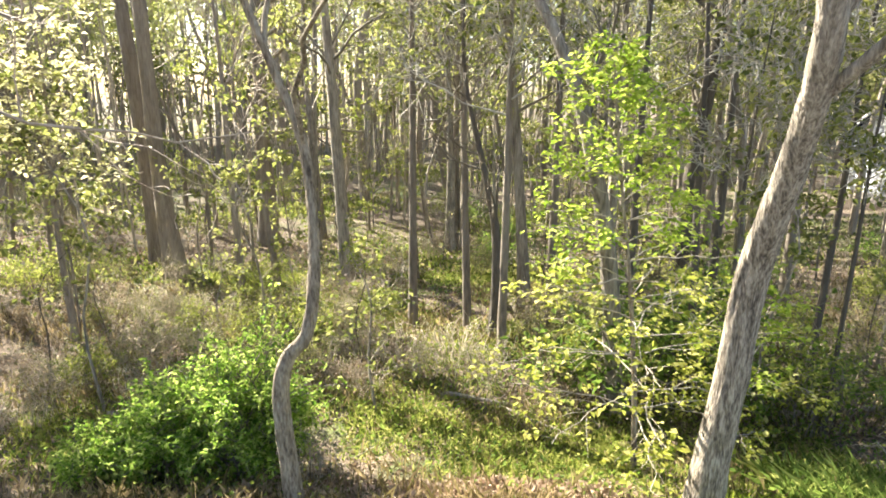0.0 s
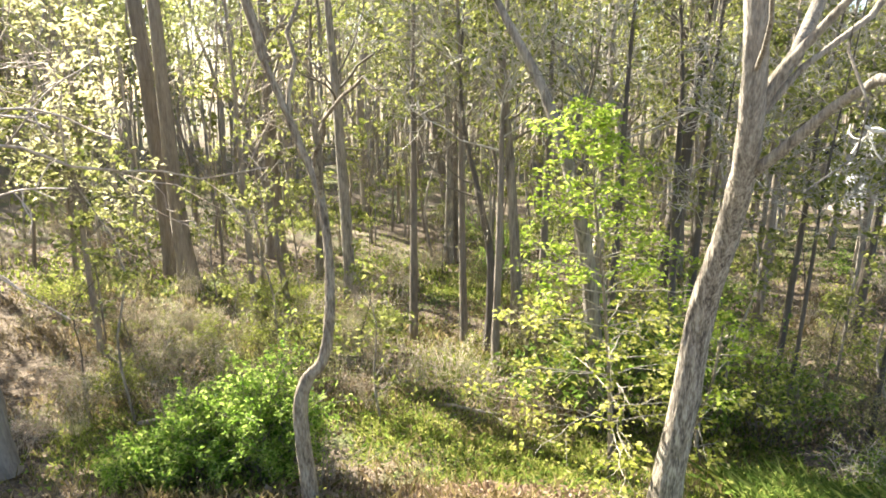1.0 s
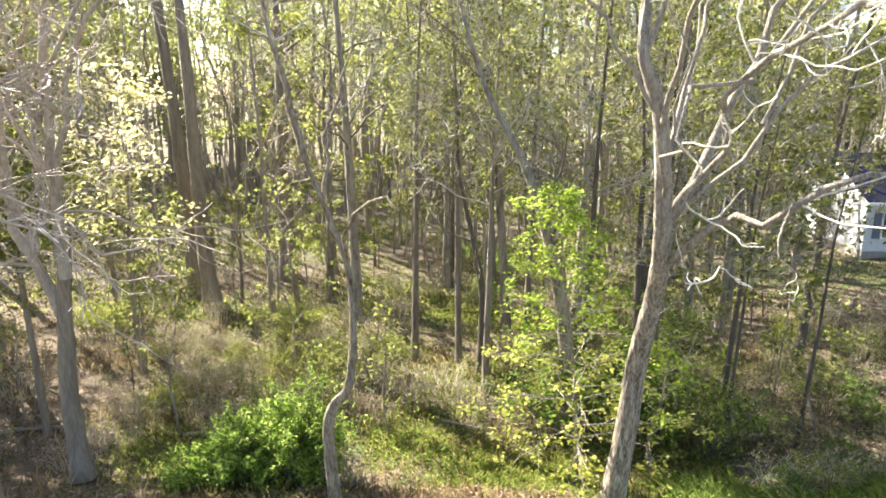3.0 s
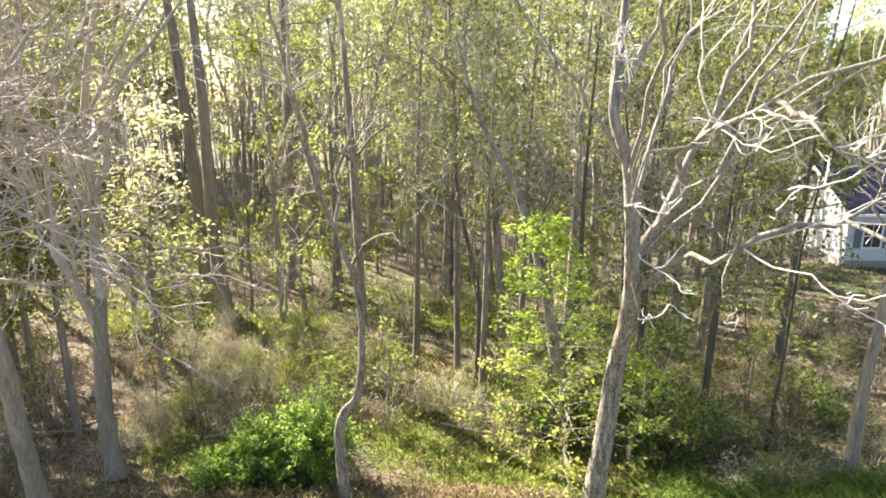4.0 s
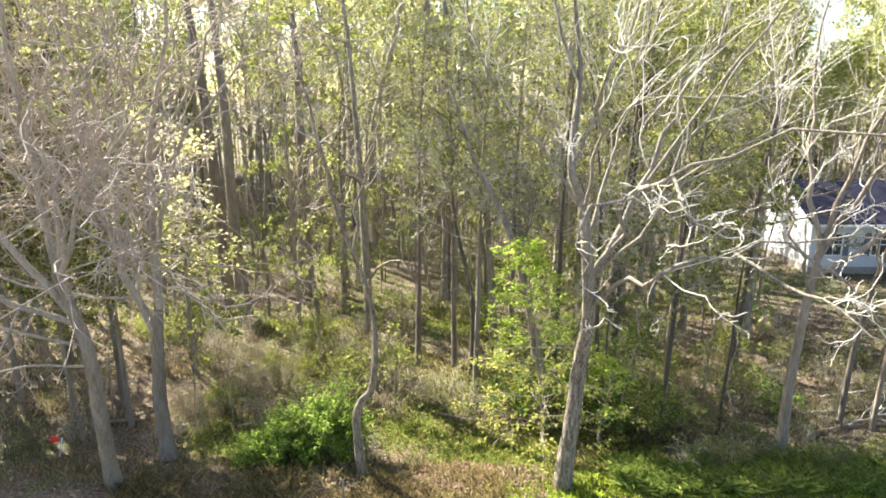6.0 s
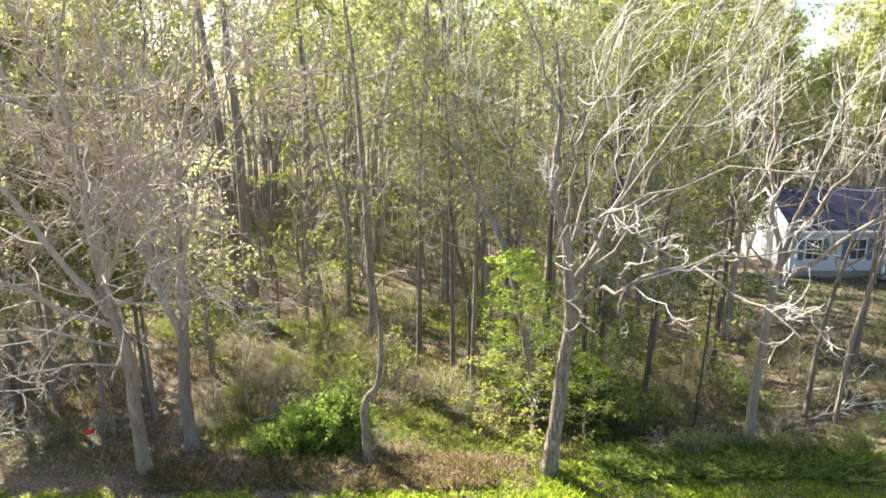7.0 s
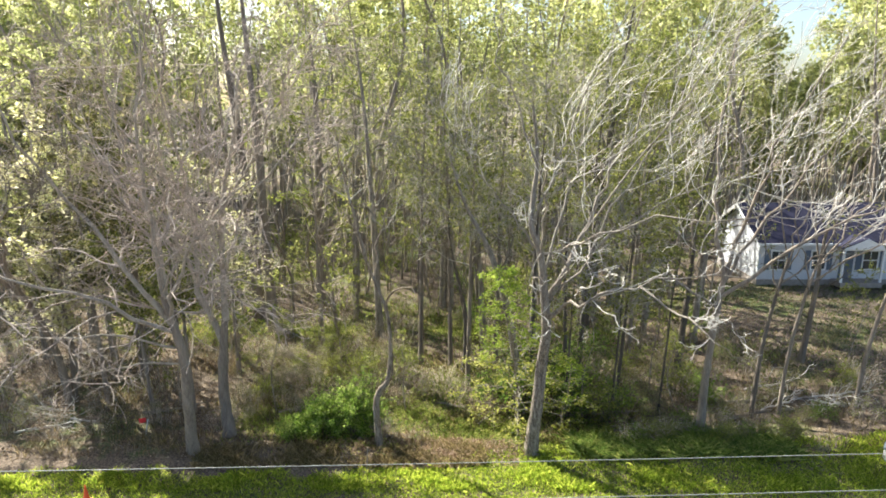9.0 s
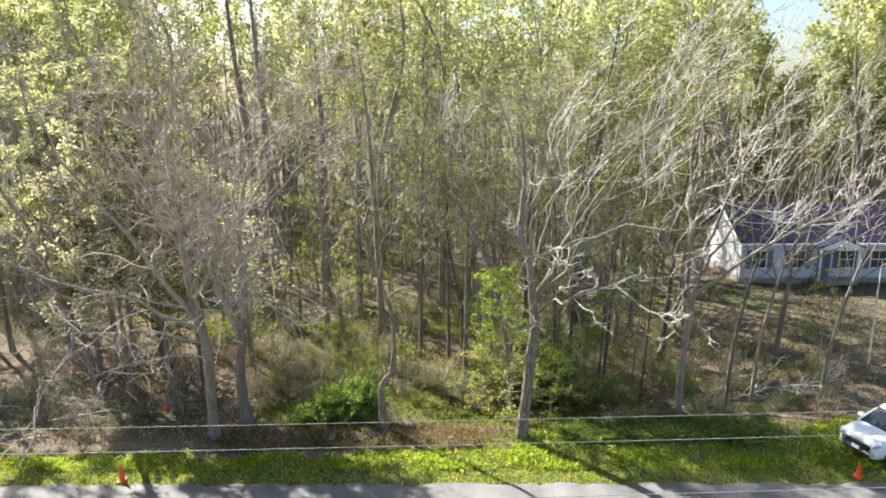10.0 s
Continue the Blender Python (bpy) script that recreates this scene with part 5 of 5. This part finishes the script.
for s in (-1, 1):
    for x, y0, y1, z0, z1 in ((1.0, 0.8, 0.62, 1.1, 1.62), (4.4, 0.76, 0.6, 1.1, 1.6), (2.9, 0.8, 0.63, 1.1, 1.62)):
        dx = {1.0: 0.85, 4.4: -0.5, 2.9: 0.05}[x]
        P = np.array([[(x, s * y0, z0), (x + dx * 0.5, s * (y0 + y1) / 2, (z0 + z1) / 2 + 0.03), (x + dx, s * y1, z1)]])
        part("pillar", mesh_of("pillar", *tubes(P, np.full((1, 3), 0.045), 6)), PAINT if x != 2.9 else TRIMDARK, car)
    part("mirror", box("mirror", (0.18, 0.24, 0.17), (1.45, s * 1.02, 1.2), 0.05), PAINT, car)
    light = part("headlight", box("headlight", (0.34, 0.34, 0.15), (0.15, s * 0.66, 0.86), 0.05, (0, -18, s * 28)), LAMP, car, "clear headlight")
    part("fog_light", box("fog_light", (0.08, 0.2, 0.1), (0.1, s * 0.66, 0.46), 0.03, (0, 0, s * 25)), TRIMDARK, car)
    for x in (0.92, 3.6):
        wheel = part("wheel", mesh_of("wheel", *ring_solid([(0.2, -0.11), (0.33, -0.11), (0.355, -0.07), (0.355, 0.07), (0.33, 0.11), (0.2, 0.11), (0.2, -0.11)], 28)), RUBBER, car, "black tyre")
        wheel.location, wheel.rotation_euler = (x, s * 0.83, 0.33), (radians(90), 0, 0)
        part("rim", mesh_of("rim", *ring_solid([(0.0, 0.02), (0.06, 0.05), (0.17, 0.04), (0.21, 0.1), (0.21, -0.1), (0.0, -0.1)], 20)), CHROME, wheel)
        part("wheel_arch", mesh_of("wheel_arch", *tubes(np.array([[(x + 0.42 * math.cos(a), s * 0.915, 0.36 + 0.42 * math.sin(a)) for a in np.linspace(-0.2, math.pi + 0.2, 12)]]), np.full((1, 12), 0.05), 6)), TRIMDARK, car)
part("grille", box("grille", (0.08, 0.95, 0.22), (0.01, 0, 0.68), 0.03), TRIMDARK, car)
part("grille_bar", box("grille_bar", (0.06, 1.05, 0.05), (-0.03, 0, 0.81), 0.015), CHROME, car)
part("bumper_intake", box("bumper_intake", (0.08, 1.2, 0.12), (0.03, 0, 0.36), 0.03), TRIMDARK, car)
part("plate", box("plate", (0.03, 0.32, 0.15), (-0.04, 0, 0.52), 0.005), TRIM, car, "plain pale number plate")

# ---------------------------------------------------------------- small things in the wood edge
RED = plain("marker_red", (0.75, 0.03, 0.03), 0.6)
flag = thing("marker_flag", (-11.95, 9.95, float(height(-11.95, 9.95))), "small red marker flag on a white stake", "flag")
part("stake", box("stake", (0.035, 0.025, 0.75), (0.1, 0, 0.3), 0.004, (0, 14, 0)), TRIM, flag)
bm = bmesh.new()
bmesh.ops.create_grid(bm, x_segments=6, y_segments=4, size=0.5, matrix=pose(-0.05, 0, 0.62, 80, 0, 10) @ Matrix.Diagonal((0.25, 0.19, 1, 1)))
for v in bm.verts:
    v.co.y += 0.03 * math.sin(v.co.x * 18)
bmesh.ops.solidify(bm, geom=bm.faces[:], thickness=0.006)
part("cloth", from_bm("cloth", bm, True), RED, flag)
stake = thing("survey_stake", (-2.5, 6.9, float(height(-2.5, 6.9))), "thin weathered wooden stake in the verge", "stake")
part("shaft", box("shaft", (0.045, 0.03, 0.95), (0, 0, 0.42), 0.006, (0, 3, 0)), DEADWOOD, stake)


def fallen_log(a, b, r, label, bend=0.15):
    a, b = np.array([*a, float(height(*a)) + r * 0.7]), np.array([*b, float(height(*b)) + r * 0.8])
    base = a.copy()
    k = np.linspace(0, 1, 9)[:, None]
    p = a * (1 - k) + b * k
    p[:, :2] += bend * np.sin(math.pi * k) * rng.normal(size=2) + rng.normal(size=(9, 2)) * 0.015
    ob = thing("fallen_branch", base, label, "log", "fallen wood")
    q = np.linspace(1, 0.6, 9)[None] * r
    v, f = tubes(p[None], q, 9, 0.08)
    part("stem", mesh_of("stem", v - base, f), DEADWOOD, ob)
    if len(label) % 2:
        A, B = grow(p[None], q, 4, (0.3, 1), 0.3, (30, 60), 5, 0.15, 0.05, 0.5)
        for i in range(4):
            v, f = tubes(A[i:i + 1], B[i:i + 1], 5)
            part("side_branch", mesh_of("side_branch", v - base, f), DEADWOOD, ob)


def dead_crown(x, y):
    """A broken branch with its twigs, lying on the litter."""
    a = rng.uniform(-0.5, 0.5) + math.pi * rng.integers(0, 2)
    w = rng.uniform(1.6, 2.8)
    k = np.linspace(0, 1, 8)[:, None]
    p = np.array([x, y, 0.0]) + np.concatenate([k * w * math.cos(a), k * w * math.sin(a), 0 * k], 1) + rng.normal(size=(8, 3)) * 0.06
    p[:, 2] = height(p[:, 0], p[:, 1]) + 0.03 + 0.55 * k[:, 0] ** 1.3
    base = p[0].copy()
    ob = thing("fallen_branch", base, "bleached fallen branch with its twigs on brown litter", "branch", "fallen wood")
    q = np.linspace(1, 0.4, 8)[None] * 0.05
    v, f = tubes(p[None], q, 7, 0.06)
    part("stem", mesh_of("stem", v - base, f), TWIG_PALE, ob)
    A, B = grow(p[None], q, 9, (0.2, 1), 0.5, (25, 70), 6, 0.22, 0.02, 0.6, floor=0.012)
    A[..., 2] = np.maximum(A[..., 2], height(A[..., 0], A[..., 1]) + 0.02)
    for i in range(len(A)):
        v, f = tubes(A[i:i + 1], B[i:i + 1], 5)
        part("side_branch", mesh_of("side_branch", v - base, f), TWIG_PALE, ob)
    C, D = grow(A, B, 4, (0.25, 1), 0.5, (25, 65), 4, 0.25, 0.0, 0.7, floor=0.008)
    C[..., 2] = np.maximum(C[..., 2], height(C[..., 0], C[..., 1]) + 0.02)
    v, f = tubes(C, D, 3)
    part("twig_mass", mesh_of("twig_mass", v - base, f), TWIG_PALE, ob, "", "stuff")


fallen_log((0.0, 13.6), (1.45, 13.0), 0.05, "bleached fallen branch lying in the grass")
fallen_log((-3.1, 14.1), (-1.8, 13.85), 0.06, "grey fallen log behind the crooked tree")
fallen_log((2.4, 12.8), (4.2, 12.6), 0.06, "thin grey fallen pole among dry stems")
fallen_log((1.2, 13.0), (2.6, 11.8), 0.04, "broken pale branch on dry leaves")
fallen_log((-7.2, 12.6), (-5.3, 13.4), 0.07, "grey fallen log in the brush")
fallen_log((7.0, 12.5), (9.4, 12.9), 0.08, "dark weathered log on the ground")
fallen_log((12.5, 11.8), (15.8, 12.4), 0.09, "long weathered log lying in brown litter")
fallen_log((13.2, 13.6), (17.0, 13.0), 0.07, "pale fallen trunk beside the lawn")
for q in range(9):
    x, y = ((-19.5, 11.5), (-17.5, 10.2), (-16.5, 12.2), (-14.5, 11.0), (13.8, 12.4), (15.6, 11.4), (16.6, 13.2), (18.2, 12.2), (14.6, 14.6))[q]
    dead_crown(x, y)
fallen_log((-4.2, 7.6), (-3.0, 7.9), 0.03, "thin pale stick on the verge")
fallen_log((-13.0, 12.0), (-10.6, 12.8), 0.08, "old grey log among bare stems")
for q in range(60):
    x, y = rng.uniform(-14, 16), rng.uniform(8.2, 18)
    a = rng.uniform(0, math.pi)
    w = rng.uniform(0.4, 1.1)
    fallen_log((x, y), (x + w * math.cos(a), y + w * math.sin(a)), rng.uniform(0.012, 0.03), "short dead stick on the woodland floor", 0.05)
